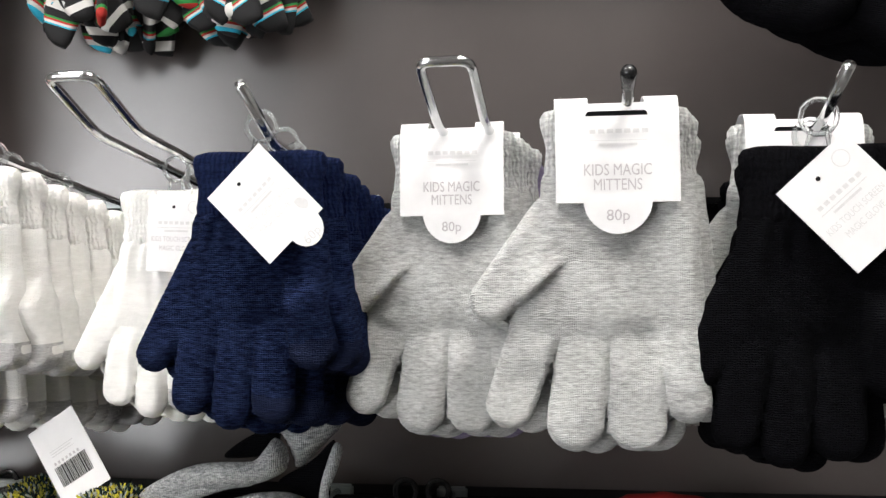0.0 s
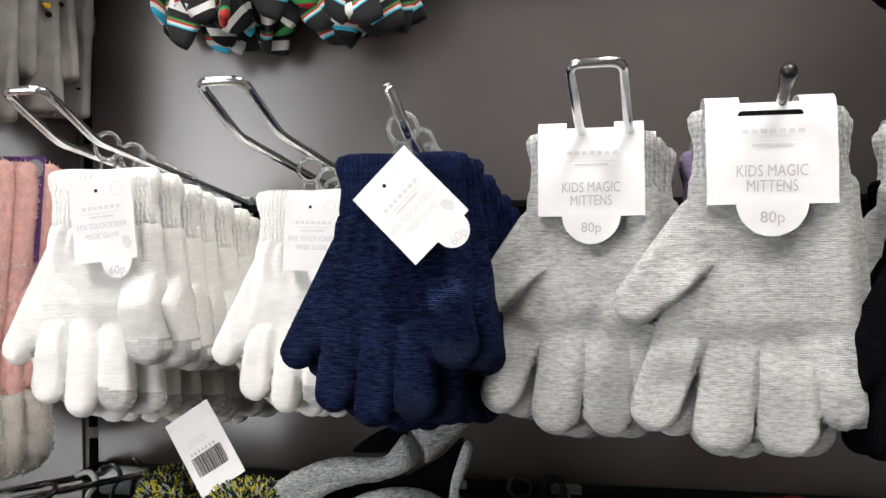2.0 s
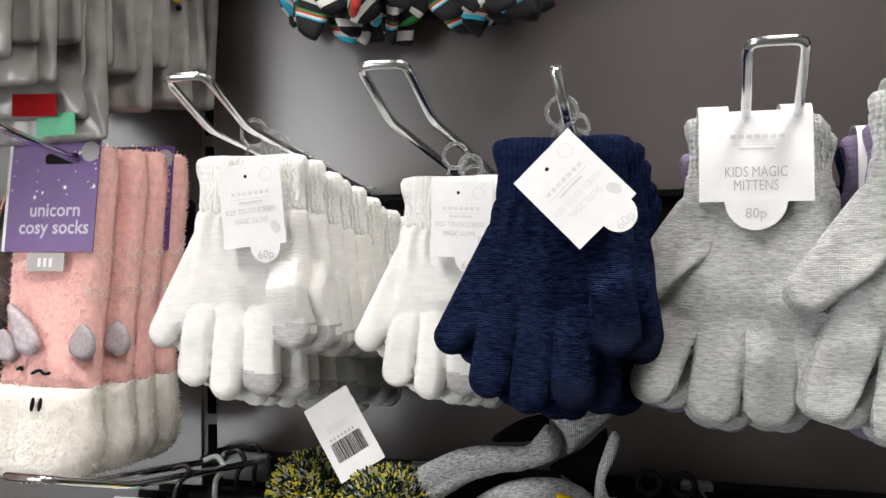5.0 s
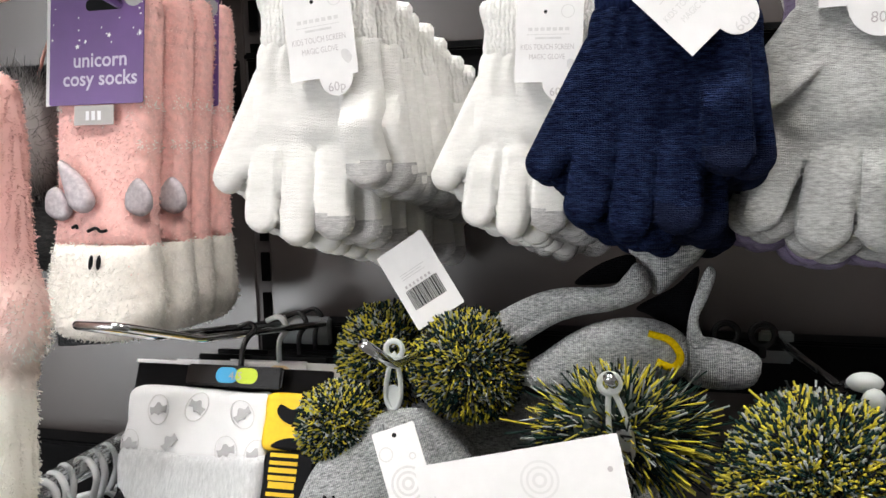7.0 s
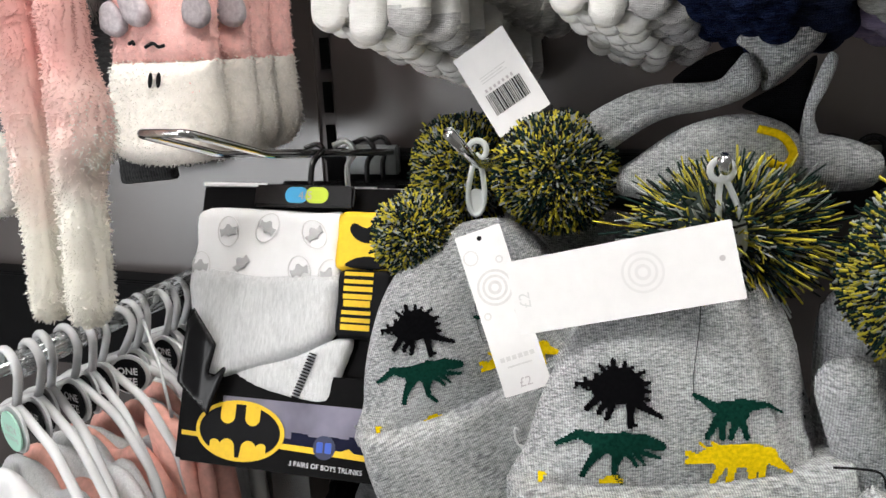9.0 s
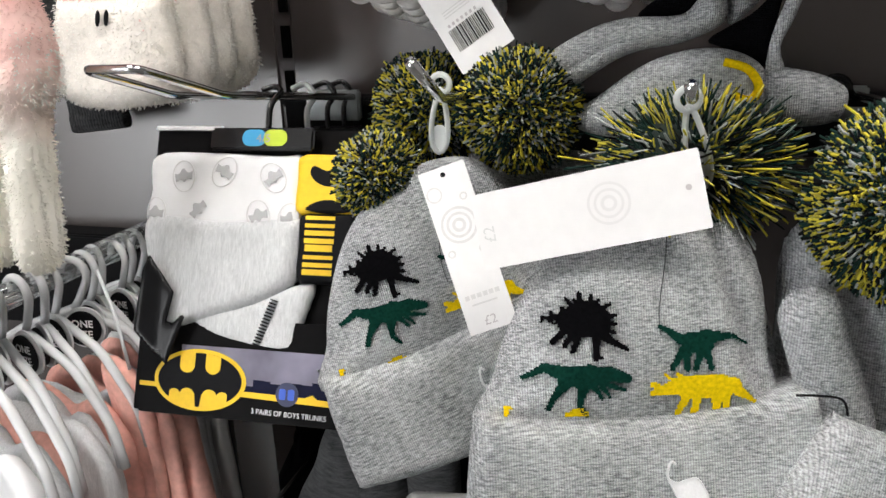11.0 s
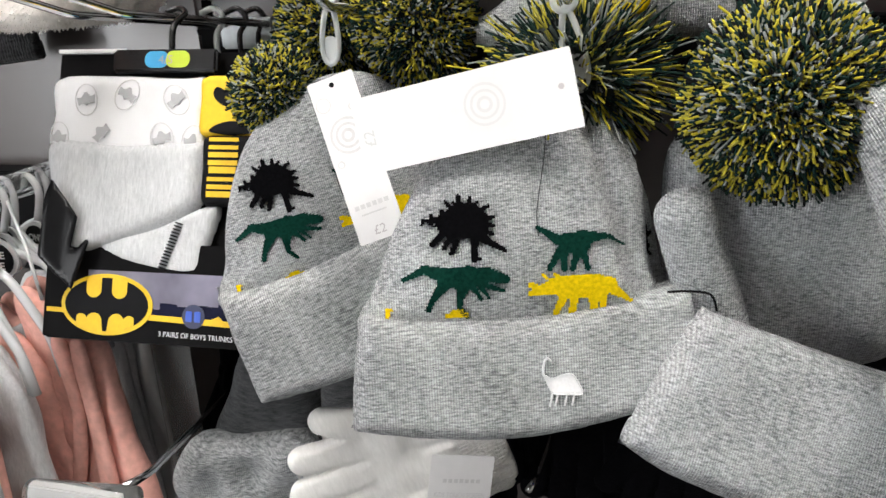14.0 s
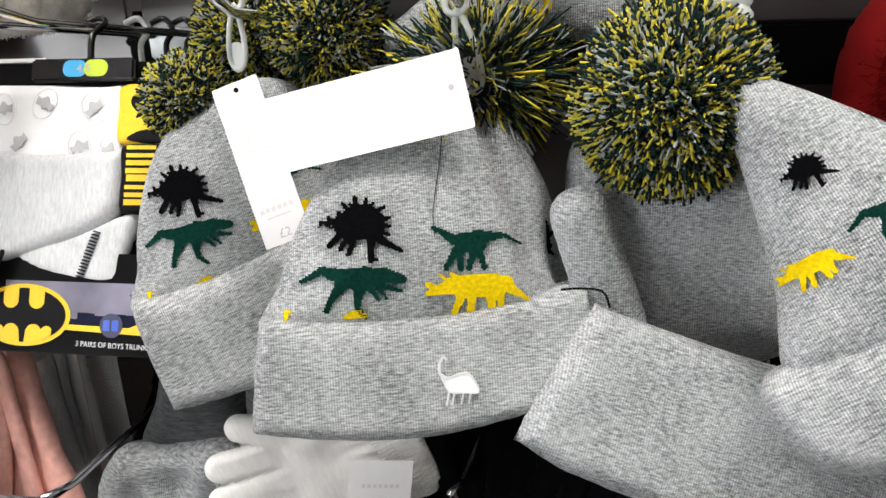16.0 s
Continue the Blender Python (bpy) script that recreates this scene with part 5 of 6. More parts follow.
def badge_piece(circles, low, span):
    """Yellow piece of the badge between its rim and a scalloped edge."""
    xs = np.linspace(span[0], span[1], 40)
    rim = 0.0205 * np.sqrt(1 - (xs / 0.0355) ** 2) * (-1 if low else 1)
    edge = rim.copy()
    for cx, cz, r in circles:
        bow = np.sqrt(np.maximum(r * r - (xs - cx) ** 2, 0))
        on = np.abs(xs - cx) < r
        edge = np.where(on, np.maximum(edge, cz + bow) if low else np.minimum(edge, cz - bow), edge)
    line = np.concatenate([np.stack([xs, rim], 1), np.stack([xs, edge], 1)[::-1]])
    return line + np.array((-0.027, -0.198))


part("badge_scallop", sheet(badge_piece(((-0.0205, -0.0130, 0.0052), (-0.0095, -0.0135, 0.0068), (0.0095, -0.0135, 0.0068), (0.0205, -0.0130, 0.0052)), True, (-0.0245, 0.0245)), 0.0003), YELLOW, lg, m=pose(0, -0.0010, 0))
for sgn in (-1, 1):
    part("badge_scallop", sheet(badge_piece(((sgn * 0.0110, 0.0115, 0.0066),), False, (min(sgn * 0.0046, sgn * 0.0172), max(sgn * 0.0046, sgn * 0.0172))), 0.0003), YELLOW, lg, m=pose(0, -0.0010, 0))
bd = part("blue_disc", sheet(oval(0.046, -0.2035, 0.0092, 0.0090, 24), 0.0003), DEEPBLUE, bc, "round dark blue badge", m=pose(0, -0.0016, 0))
for x in (0.0425, 0.0495):
    part("badge_mark", sheet(rect(x - 0.0026, x + 0.0026, -0.2075, -0.1995, 0.0012), 0.0003), BLUE, bd, m=pose(0, -0.0005, 0))
words("lettering", "3 PAIRS OF BOYS TRUNKS", 0.0055, WHITEINK, bc, 0.048, -0.2185, -0.0012, roll=-1, wide=0.95)
part("bent_flap", pillow(np.array([(-0.079, -0.163), (-0.076, -0.115), (-0.072, -0.104), (-0.060, -0.120), (-0.050, -0.132), (-0.0545, -0.157), (-0.051, -0.158), (-0.041, -0.148), (-0.039, -0.151), (-0.051, -0.188), (-0.066, -0.176)]), 0.002, 0.001, 0.003,
                         bend=lambda q: -0.25 * np.maximum(-0.060 - q[:, 0], 0)), FLAP, pk, "bent glossy black plastic flap", m=pose(0, -0.017, 0))

for i, (x, y, z) in enumerate([(-0.552, 0.632, 1.17), (-0.546, 0.662, 1.168), (-0.542, 0.69, 1.166)]):
    p2 = thing("trunks_pack", pose(x, y, z, -6, 0, 4), "black card trunks pack queued behind the first", "clothes pack", "trunks packs")
    part("backing_card", sheet(rect(-0.085, 0.085, -0.19, -0.012, 0.002), 0.0015), PACKBLACK if i else CARD, p2)
    part("hanger_neck", tube(smooth_line([(0.020, 0, -0.012), (0.020, 0, 0.008), (0.026, 0.003, 0.020), (0.018, 0.004, 0.030), (0.006, 0.003, 0.026)], 4, False), 0.0026, 8), BPLASTIC if i != 0 else MILKY, p2, "plastic hanger hook")
    part("hanger_bar", box(-0.03, 0.05, -0.004, 0.0, -0.022, -0.010, 0.002), BPLASTIC if i else CARD, p2)
    if i == 0:
        part("size_sticker", sheet(rect(0.012, 0.032, -0.028, -0.014, 0.006), 0.0004), plain("peach_print", (0.75, 0.55, 0.3), 0.5), p2, m=pose(0, -0.005, 0))
        words("size", "2/3", 0.009, INK, p2, 0.022, -0.021, -0.0056)

# ---- fleecy socks in the next bay ----
SOCK = smooth_line([(-0.049, -0.004), (0.0, -0.002), (0.047, -0.004), (0.050, -0.10), (0.048, -0.19), (0.054, -0.25), (0.056, -0.28), (0.040, -0.300), (0.0, -0.308), (-0.045, -0.304), (-0.062, -0.28), (-0.056, -0.24), (-0.050, -0.19), (-0.051, -0.10)], 4)


def cut(line, z0, z1):
    """The closed line kept between two heights."""
    out = []
    for a, b in zip(line, np.roll(line, -1, 0)):
        out.append(a)
        for z in (z0, z1):
            if (a[1] - z) * (b[1] - z) < 0:
                f = (z - a[1]) / (b[1] - a[1])
                out.append(a + (b - a) * f)
    out = [p for p in out if z0 - 1e-9 <= p[1] <= z1 + 1e-9]
    return np.array(out)


STARS = {r: sheet(np.array([(r * (1.4 if k % 2 == 0 else 0.6) * math.cos(radians(36 * k)), r * (1.4 if k % 2 == 0 else 0.6) * math.sin(radians(36 * k))) for k in range(10)]), 0.0002) for r in (0.0006, 0.0009, 0.0018)}
rng7 = np.random.default_rng(7)
PINK_ME = pillow(cut(SOCK, -0.226, 0.0), 0.026, 0.014, 0.0035, 0.002, 0.03, 2.0)
CREAM_ME = pillow(cut(SOCK, -0.4, -0.219), 0.030, 0.016, 0.0035, 0.002, 0.03, 5.0)
PINK_TU = tufts(PINK_ME, 15000, 0.0013, 0.0006, rng7)
CREAM_TU = tufts(CREAM_ME, 9000, 0.0013, 0.0006, rng7)
SPOT_ME = [tufts(pillow(oval(x, z, 0.009, 0.011, 12), 0.027, 0.010, 0.003), 420, 0.0013, 0.0006, rng7) for x, z in ((0.030, -0.11), (-0.030, -0.112), (0.0, -0.113), (0.040, -0.135), (0.041, -0.10), (-0.043, -0.10))]
for i, (x, y, rz) in enumerate([(-0.664, 0.606, 0), (-0.653, 0.632, 4), (-0.646, 0.655, 2), (-0.641, 0.682, 3)]):
    s = thing("fleecy_socks", pose(x, y, 1.494, -7.5, 0, rz), "pink and cream fleecy unicorn socks in a purple card" if i < 1 else "pink and cream fleecy socks queued behind the front pair", "socks", "unicorn socks")
    leg = part("sock_leg", PINK_ME, PINKF, s)
    part("leg_fuzz", PINK_TU, PINKT, leg)
    foot = part("sock_foot", CREAM_ME, CREAMF, s, "cream fleecy toe")
    part("foot_fuzz", CREAM_TU, CREAMT, foot)
    for me in SPOT_ME:
        part("cream_spot", me, CREAMT, s)
    if i < 2:
        part("ear", pillow(smooth_line([(0.040, -0.165), (0.052, -0.175), (0.055, -0.19), (0.045, -0.198), (0.030, -0.192), (0.029, -0.178)], 4), 0.008, 0.006, 0.002), SILVER, s, "grey satin ear", m=pose(0, -0.016, 0))
    if i == 0:
        part("ear", pillow(smooth_line([(-0.052, -0.178), (-0.042, -0.172), (-0.028, -0.185), (-0.026, -0.196), (-0.036, -0.202), (-0.052, -0.195)], 4), 0.008, 0.006, 0.002), SILVER, s, "grey satin ear", m=pose(0, -0.016, 0))
        part("horn", pillow(smooth_line([(-0.036, -0.150), (-0.026, -0.153), (-0.010, -0.166), (0.001, -0.184), (-0.006, -0.195), (-0.022, -0.191), (-0.030, -0.172)], 4), 0.012, 0.008, 0.002, 0.0008, 0.006, 2.0), SILVER, s, "glittery silver horn", m=pose(0, -0.021, 0))
        for pts in ([(-0.025, -0.208), (-0.021, -0.206), (-0.020, -0.209)], [(-0.009, -0.211), (-0.001, -0.208), (0.004, -0.211), (0.010, -0.210)]):
            part("brow", tube([(a, -0.0165, b) for a, b in smooth_line(pts, 4, False)], 0.0014, 6), BLACKINK, s)
        for x0 in (-0.004, 0.004):
            part("nostril", ball(0.003, 1, 0, 2, (0.7, 0.5, 2.2)), BLACKINK, s, m=pose(x0, -0.0185, -0.238, 0, 8, 0))
        for x0 in (-0.036, 0.034):
            part("cheek", tufts(pillow(oval(x0, -0.245, 0.013, 0.009, 14), 0.032, 0.012, 0.003), 260, 0.0014, 0.0006, rng7), PINKT, s)
    if i in (0, 3):
        c = part("header_card", sheet(rect(-0.049, 0.046, -0.101, 0.004, 0.002), 0.001), PURPLE, s, "purple card printed with white stars", m=pose(0, -0.0185, 0))
        part("card_edge", sheet(rect(-0.053, -0.0475, -0.101, 0.001), 0.0006), CARD, s, m=pose(0, -0.0178, 0))
        part("sticker", sheet(oval(0.036, -0.009, 0.0095, 0.0095, 20), 0.0003), GREYPRINT, c, "round grey sticker", m=pose(0, -0.0005, 0))
        part("hang_slot", sheet(rect(-0.012, 0.024, -0.020, -0.010, 0.004), 0.0002), BLACKINK, c, m=pose(0, -0.0004, 0))
        if i == 0:
            words("lettering", "unicorn", 0.0178, LAVENDER, c, 0.003, -0.063, bold=0.0003)
            words("lettering", "cosy socks", 0.0178, LAVENDER, c, 0.003, -0.079, bold=0.0003, wide=0.98)
        r5 = random.Random(5)
        for k in range(26):
            x0, z0, rr = r5.uniform(-0.048, 0.048), -0.004 - 0.048 * r5.random() ** 0.8, r5.choice((0.0006, 0.0009, 0.0018))
            part("star", STARS[rr], WHITEINK, c, m=pose(x0, -0.0004, z0, 0, 40 * k, 0))
        pt = part("price_sticker", sheet(rect(-0.022, 0.018, -0.119, -0.102, 0.001), 0.0006), GREYTAG, s, "small grey price sticker", m=pose(0, -0.0195, 0))
        bars("price_bars", [(-0.010 + 0.006 * k, -0.0065 + 0.006 * k, -0.115, 0.008) for k in range(3)], WHITEINK, pt)

def faded(name, top, bottom, z0, z1):
    """Fleece dyed from one colour to another down its length, a little blotchy."""
    m, t, p = nodes_of(name)
    at = coords(t)
    sep = t.nodes.new("ShaderNodeSeparateXYZ")
    t.links.new(at, sep.inputs[0])
    n = add(t, "ShaderNodeTexNoise", Scale=34.0, Detail=4.0)
    t.links.new(at, n.inputs["Vector"])
    span = t.nodes.new("ShaderNodeMapRange")
    span.inputs["From Min"].default_value, span.inputs["From Max"].default_value = z0, z1
    t.links.new(sep.outputs["Z"], span.inputs["Value"])
    mixed = t.nodes.new("ShaderNodeMath")
    mixed.operation = "MULTIPLY_ADD"
    mixed.inputs[1].default_value = 0.5
    shift = t.nodes.new("ShaderNodeMath")
    shift.operation = "SUBTRACT"
    shift.inputs[1].default_value = 0.25
    t.links.new(n.outputs["Fac"], mixed.inputs[0])
    t.links.new(span.outputs["Result"], shift.inputs[0])
    t.links.new(shift.outputs[0], mixed.inputs[2])
    r = ramp(t, [(0.15, bottom), (0.85, top)])
    t.links.new(mixed.outputs[0], r.inputs["Fac"])
    t.links.new(r.outputs["Color"], p.inputs["Base Color"])
    p.inputs["Roughness"].default_value = 0.95
    p.inputs["Specular IOR Level"].default_value = 0.1
    return m


FADED = faded("pink_to_cream_fleece", (0.93, 0.56, 0.52), (0.95, 0.92, 0.84), -0.275, -0.10)
fs = thing("long_fleecy_socks", pose(-0.652, 0.445, 1.405, -4, 0, 0) @ Matrix.Diagonal((0.92, 1, 0.93, 1)), "pink to cream long fleecy socks hanging by their tops", "socks")
for nm, pts in (("sock", [(-0.022, 0.0), (0.0, 0.002), (0.006, -0.06), (0.002, -0.14), (-0.006, -0.20), (-0.006, -0.27), (-0.010, -0.318), (-0.026, -0.330), (-0.040, -0.318), (-0.044, -0.25), (-0.050, -0.16), (-0.052, -0.08), (-0.040, -0.02)]),
                ("sock", [(0.0, 0.0), (0.022, -0.005), (0.030, -0.08), (0.034, -0.13), (0.046, -0.165), (0.047, -0.195), (0.034, -0.215), (0.030, -0.26), (0.027, -0.318), (0.012, -0.332), (-0.003, -0.32), (-0.004, -0.25), (-0.003, -0.15), (-0.004, -0.06)])):
    pts = [(-0.022 + (x + 0.024) * 0.66, z) if x == x and pts[0][0] < -0.01 else (0.021 + (x - 0.019) * 0.82, z) for x, z in pts]
    line = smooth_line(pts, 4)
    me = pillow(line, 0.036, 0.016, 0.0031, 0.005, 0.02, 3.0 + pts[0][0])
    p = part("sock", me, FADED, fs)
    part("sock_fuzz", tufts(me, 17000, 0.0016, 0.0006, rng7), FADED, p)
part("hang_ribbon", tube([(-0.005, 0, 0.0), (-0.003, 0.01, 0.06), (-0.003, 0.04, 0.075)], 0.0015, 6), PINKCLOTH, fs)
part("heel_patch", tufts(pillow(oval(0.036, -0.185, 0.011, 0.028, 14), 0.036, 0.01, 0.003), 500, 0.0014, 0.0006, rng7), CREAMT, fs, "cream heel patch")
peg_hook(-0.655, (0.42, 1.545), (0.46, 1.510), (0.715, 1.452), group="upper hooks")

fur = thing("fur_pompom_hat", pose(-0.765, 0.60, 1.36), "grey fluffy fur pompom on a knitted hat", "hat")
pompom(fur, (0, 0, 0.01), 0.060, 2600, 21, FURGREY, 0.0, 0.00035, 0.16, "grey fake fur pompom", (0.85, 0.8, 1.15))
part("crown", pillow(smooth_line([(-0.06, -0.05), (0.0, -0.03), (0.05, -0.05), (0.06, -0.10), (0.0, -0.12), (-0.06, -0.10)], 4), 0.05, 0.03, 0.004), DARKGREY, fur, m=pose(0, 0.02, 0))
part("hang_ribbon", tube([(0, 0.01, 0.04), (0.002, 0.03, 0.09), (0.0, 0.05, 0.12)], 0.0015, 6), PINKCLOTH, fur)
rb = thing("ribbed_socks", pose(-0.792, 0.50, 1.35, -4), "grey ribbed socks with a cream fleecy foot", "socks")
part("ribbed_cuff", pillow(smooth_line([(-0.05, 0), (0.035, 0), (0.033, -0.08), (0.036, -0.13), (-0.05, -0.13)], 4), 0.02, 0.012, 0.003, 0.002, 0.006, 2.0), knit("ribbed_mauve_knit", (0.20, 0.18, 0.19), (0.36, 0.33, 0.34), 0.003, 0.0015, rib=False), rb)
rbm = pillow(smooth_line([(-0.05, -0.12), (0.036, -0.12), (0.042, -0.16), (0.03, -0.19), (-0.05, -0.19)], 4), 0.028, 0.016, 0.0035)
fo = part("foot", rbm, CREAMF, rb)
part("foot_fuzz", tufts(rbm, 2000, 0.0014, 0.0006, rng7), CREAMT, fo)

dk = thing("ribbed_sock", pose(-0.806, 0.690, 1.30, 0, -6, 0), "dark grey ribbed sock hanging behind the fleecy socks", "socks")
part("leg", pillow(smooth_line([(-0.034, 0.0), (0.034, 0.0), (0.033, -0.08), (0.034, -0.146), (0.030, -0.151), (-0.030, -0.150), (-0.034, -0.145), (-0.033, -0.08)], 4), 0.014, 0.007, 0.0026, 0.001, 0.01, 3.0), DARKRIB, dk)
part("hem", pillow(rect(-0.0345, 0.0345, -0.152, -0.132, 0.003), 0.017, 0.005, 0.0026), DARKRIB, dk, "thicker ribbed hem")
part("hang_tie", tube([(0, 0, -0.002), (0.004, 0.010, 0.06), (0.002, 0.018, 0.118)], 0.0012, 6), BPLASTIC, dk)

# ---- bagged clothes above the socks ----
for i in range(16):
    y, x = 0.50 + 0.0138 * i, -0.725 + 0.0042 * i + 0.006 * math.sin(i * 2.3)
    low = 0.022 * math.sin(i * 1.9) - (0.040 if i in (5, 6) else 0)
    b = thing("bagged_clothes", pose(x, y, 1.63 + low, 0, 5 * math.sin(i * 3.1), 3 + 6 * math.sin(i * 1.7)), "white baby clothes folded in a clear plastic bag", "bagged clothes", "bagged clothes")
    line = rect(-0.090, 0.088, -0.076 - 0.004 * math.sin(i), 0.20, 0.006)
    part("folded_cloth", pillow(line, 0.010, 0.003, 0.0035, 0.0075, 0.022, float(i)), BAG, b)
    if i > 9:
        r6 = random.Random(i)
        for k in range(9):
            q = oval(r6.uniform(0.03, 0.08), r6.uniform(-0.05, 0.10), r6.uniform(0.002, 0.006), r6.uniform(0.002, 0.006), 9)
            part("printed_motif", pillow(q, 0.0205, 0.004, 0.003), r6.choice((YELLOW, BLACKINK, PINKCLOTH, FURRED)), b)
    if i in (5, 6):
        part("label", sheet(rect(0.02, 0.062, -0.070, -0.050), 0.0006), FURRED if i == 5 else plain("green_print", (0.05, 0.4, 0.2), 0.4), b, "printed label in the bag", m=pose(0, -0.0112, 0))
peg_hook(-0.700, (0.48, 1.775), (0.52, 1.745), (0.715, 1.72), group="top hooks")

# ---- striped socks and black tights above ----
sm, st, sp = nodes_of("striped_sock_knit")
wv = add(st, "ShaderNodeTexWave", Scale=3.4, Distortion=3.0)
wv.bands_direction = "Z"
st.links.new(coords(st), wv.inputs["Vector"])
oi = st.nodes.new("ShaderNodeObjectInfo")
mth = st.nodes.new("ShaderNodeMath")
mth.operation = "WRAP"
mth.inputs[1].default_value, mth.inputs[2].default_value = 0.0, 1.0
ad = st.nodes.new("ShaderNodeMath")
st.links.new(wv.outputs["Fac"], ad.inputs[0])
st.links.new(oi.outputs["Random"], ad.inputs[1])
st.links.new(ad.outputs[0], mth.inputs[0])
sr = ramp(st, [(0.0, (0.005, 0.005, 0.006)), (0.40, (0.58, 0.57, 0.55)), (0.58, (0.004, 0.004, 0.005)), (0.77, (0.02, 0.19, 0.04)), (0.83, (0.36, 0.02, 0.015)), (0.89, (0.50, 0.49, 0.47)), (0.955, (0.02, 0.36, 0.52))], "CONSTANT")
st.links.new(mth.outputs[0], sr.inputs["Fac"])
st.links.new(sr.outputs["Color"], sp.inputs["Base Color"])
sp.inputs["Roughness"].default_value = 0.95
rs = random.Random(12)
SOCKS = [pillow(smooth_line([(-0.020, 0.13), (0.020, 0.13), (0.023, 0.03), (0.026, -0.01), (0.022, -0.048), (0.016, -0.054), (-0.006, -0.050), (-0.020, -0.030), (-0.024, 0.0), (-0.021, 0.05)], 2), 0.010, 0.006, 0.0035, 0.003, 0.02, float(k)) for k in range(3)]
for i in range(40):
    f = i / 39
    x = -0.475 + 0.225 * f + rs.uniform(-0.016, 0.016)
    dip = 0.022 if 0.18 < f < 0.5 or f > 0.68 else 0.0
    single("striped_sock", SOCKS[i % 3], sm, "black and grey striped sock with bright stripes", "sock", "striped socks",
           m=pose(x, 0.655 + 0.05 * rs.random(), 1.672 - dip + rs.uniform(-0.006, 0.012), rs.uniform(-10, 10), rs.uniform(-42, 38), rs.uniform(-60, 60)) @ Matrix.Diagonal((0.8, 0.8, 1.0, 1)))
loop_hook(-0.40, (0.60, 1.80), (0.63, 1.77), (0.715, 1.745), group="top hooks")
loop_hook(-0.30, (0.60, 1.80), (0.63, 1.77), (0.715, 1.745), group="top hooks")
for i in range(9):
    x = 0.150 + 0.030 * i
    single("black_tights", pillow(smooth_line([(-0.05, 0.25), (0.06, 0.25), (0.062, 0.06), (0.05, 0.012 + 0.006 * math.sin(i * 2)), (0.0, 0.0), (-0.04, 0.022), (-0.055, 0.08)], 4), 0.03, 0.02, 0.004, 0.004, 0.02, float(i)), BLACK,
           "folded black knitted tights hanging from the top hook", "tights", "black tights", m=pose(x, 0.585 + 0.02 * (i % 3), 1.566 - 0.0075 * i, 0, 16, -8))
peg_hook(0.20, (0.54, 1.80), (0.56, 1.775), (0.715, 1.745), group="top hooks")

# ---- baby clothes on hangers ----
rod = thing("hanging_rod", pose(-0.737, 0.705, 1.035), "straight chrome hanging rod with a clear plastic sleeve", "rod")
part("bar", tube([(0, 0.0, 0), (0, -0.30, 0.018)], 0.005, 10), CHROME, rod)
part("sleeve", box(-0.010, 0.010, -0.27, -0.01, 0.006, 0.024, 0.003), PLASTIC, rod)
CLOTH = {"white": WJERSEY, "pink": PINKCLOTH, "grey": JERSEY}
for i in range(13):
    y = 0.432 + 0.0195 * i
    z = 1.035 + (0.705 - y) * 0.06
    kind = ("white", "grey", "pink", "grey", "grey", "pink", "grey", "pink", "pink", "grey", "pink", "grey", "white")[i]
    hg = thing("baby_hanger", pose(-0.737 + 0.004 * math.sin(i * 2.2), y, z, 0, 3 * math.sin(i * 1.3), 12 if i == 6 else -20 + 7 * math.sin(i * 2.9)), "white plastic baby hanger with a " + kind + " garment", "hanger", "baby hangers")
    hook = [(0.015 * math.cos(a), 0, 0.0 + 0.015 * math.sin(a)) for a in [radians(200 - 21 * k) for k in range(12)]]
    part("hook", tube(hook + [(0.006, 0, -0.022), (0.0, 0, -0.032)], 0.0036, 8), HANGER, hg)
    part("shoulders", tube(round_path([(-0.10, 0, -0.085), (-0.055, 0, -0.055), (0.0, 0, -0.032), (0.055, 0, -0.055), (0.092, 0, -0.10), (0.098, 0, -0.135)], 0.012), 0.0040, 8), HANGER, hg)
    part("disc_holder", sheet(oval(0.008, -0.048, 0.0195, 0.0195, 26), 0.002), HANGER, hg, m=pose(0.004, -0.009, 0.002))
    ds = part("size_disc", sheet(oval(0.008, -0.048, 0.0165, 0.0165, 26), 0.0012), BLACKINK if i else MINT, hg, "round black size disc" if i else "round mint size disc", m=pose(0.004, -0.012, 0.002))
    if i:
        words("size", "ONE", 0.0095, WHITEINK, ds, 0.008, -0.0435, bold=0.0002)
        words("size", "SIZE", 0.0095, WHITEINK, ds, 0.008, -0.0535, bold=0.0002)
    else:
        words("size", "18/24", 0.009, INK, ds, 0.008, -0.046)
        words("size", "MONTHS", 0.0055, INK, ds, 0.008, -0.054)
    part("garment", pillow(smooth_line([(-0.085, -0.125), (-0.04, -0.105), (0.0, -0.120), (0.04, -0.105), (0.080, -0.140), (0.084, -0.20), (0.085, -0.36), (-0.085, -0.36), (-0.092, -0.2)], 4), 0.015, 0.010, 0.005, 0.006, 0.03, float(i)), CLOTH[kind], hg, kind + " cotton garment")
pc = thing("pink_garment", pose(-0.628, 0.515, 0.995, 0, 0, -12), "salmon pink knitted garment with hanging ties", "clothes")
part("body", pillow(smooth_line([(-0.07, -0.02), (-0.03, -0.03), (0.01, -0.045), (0.026, -0.06), (0.038, -0.14), (0.055, -0.24), (-0.06, -0.25), (-0.06, -0.12)], 4), 0.02, 0.012, 0.0035, 0.006, 0.022, 3.0), PINKCLOTH, pc)
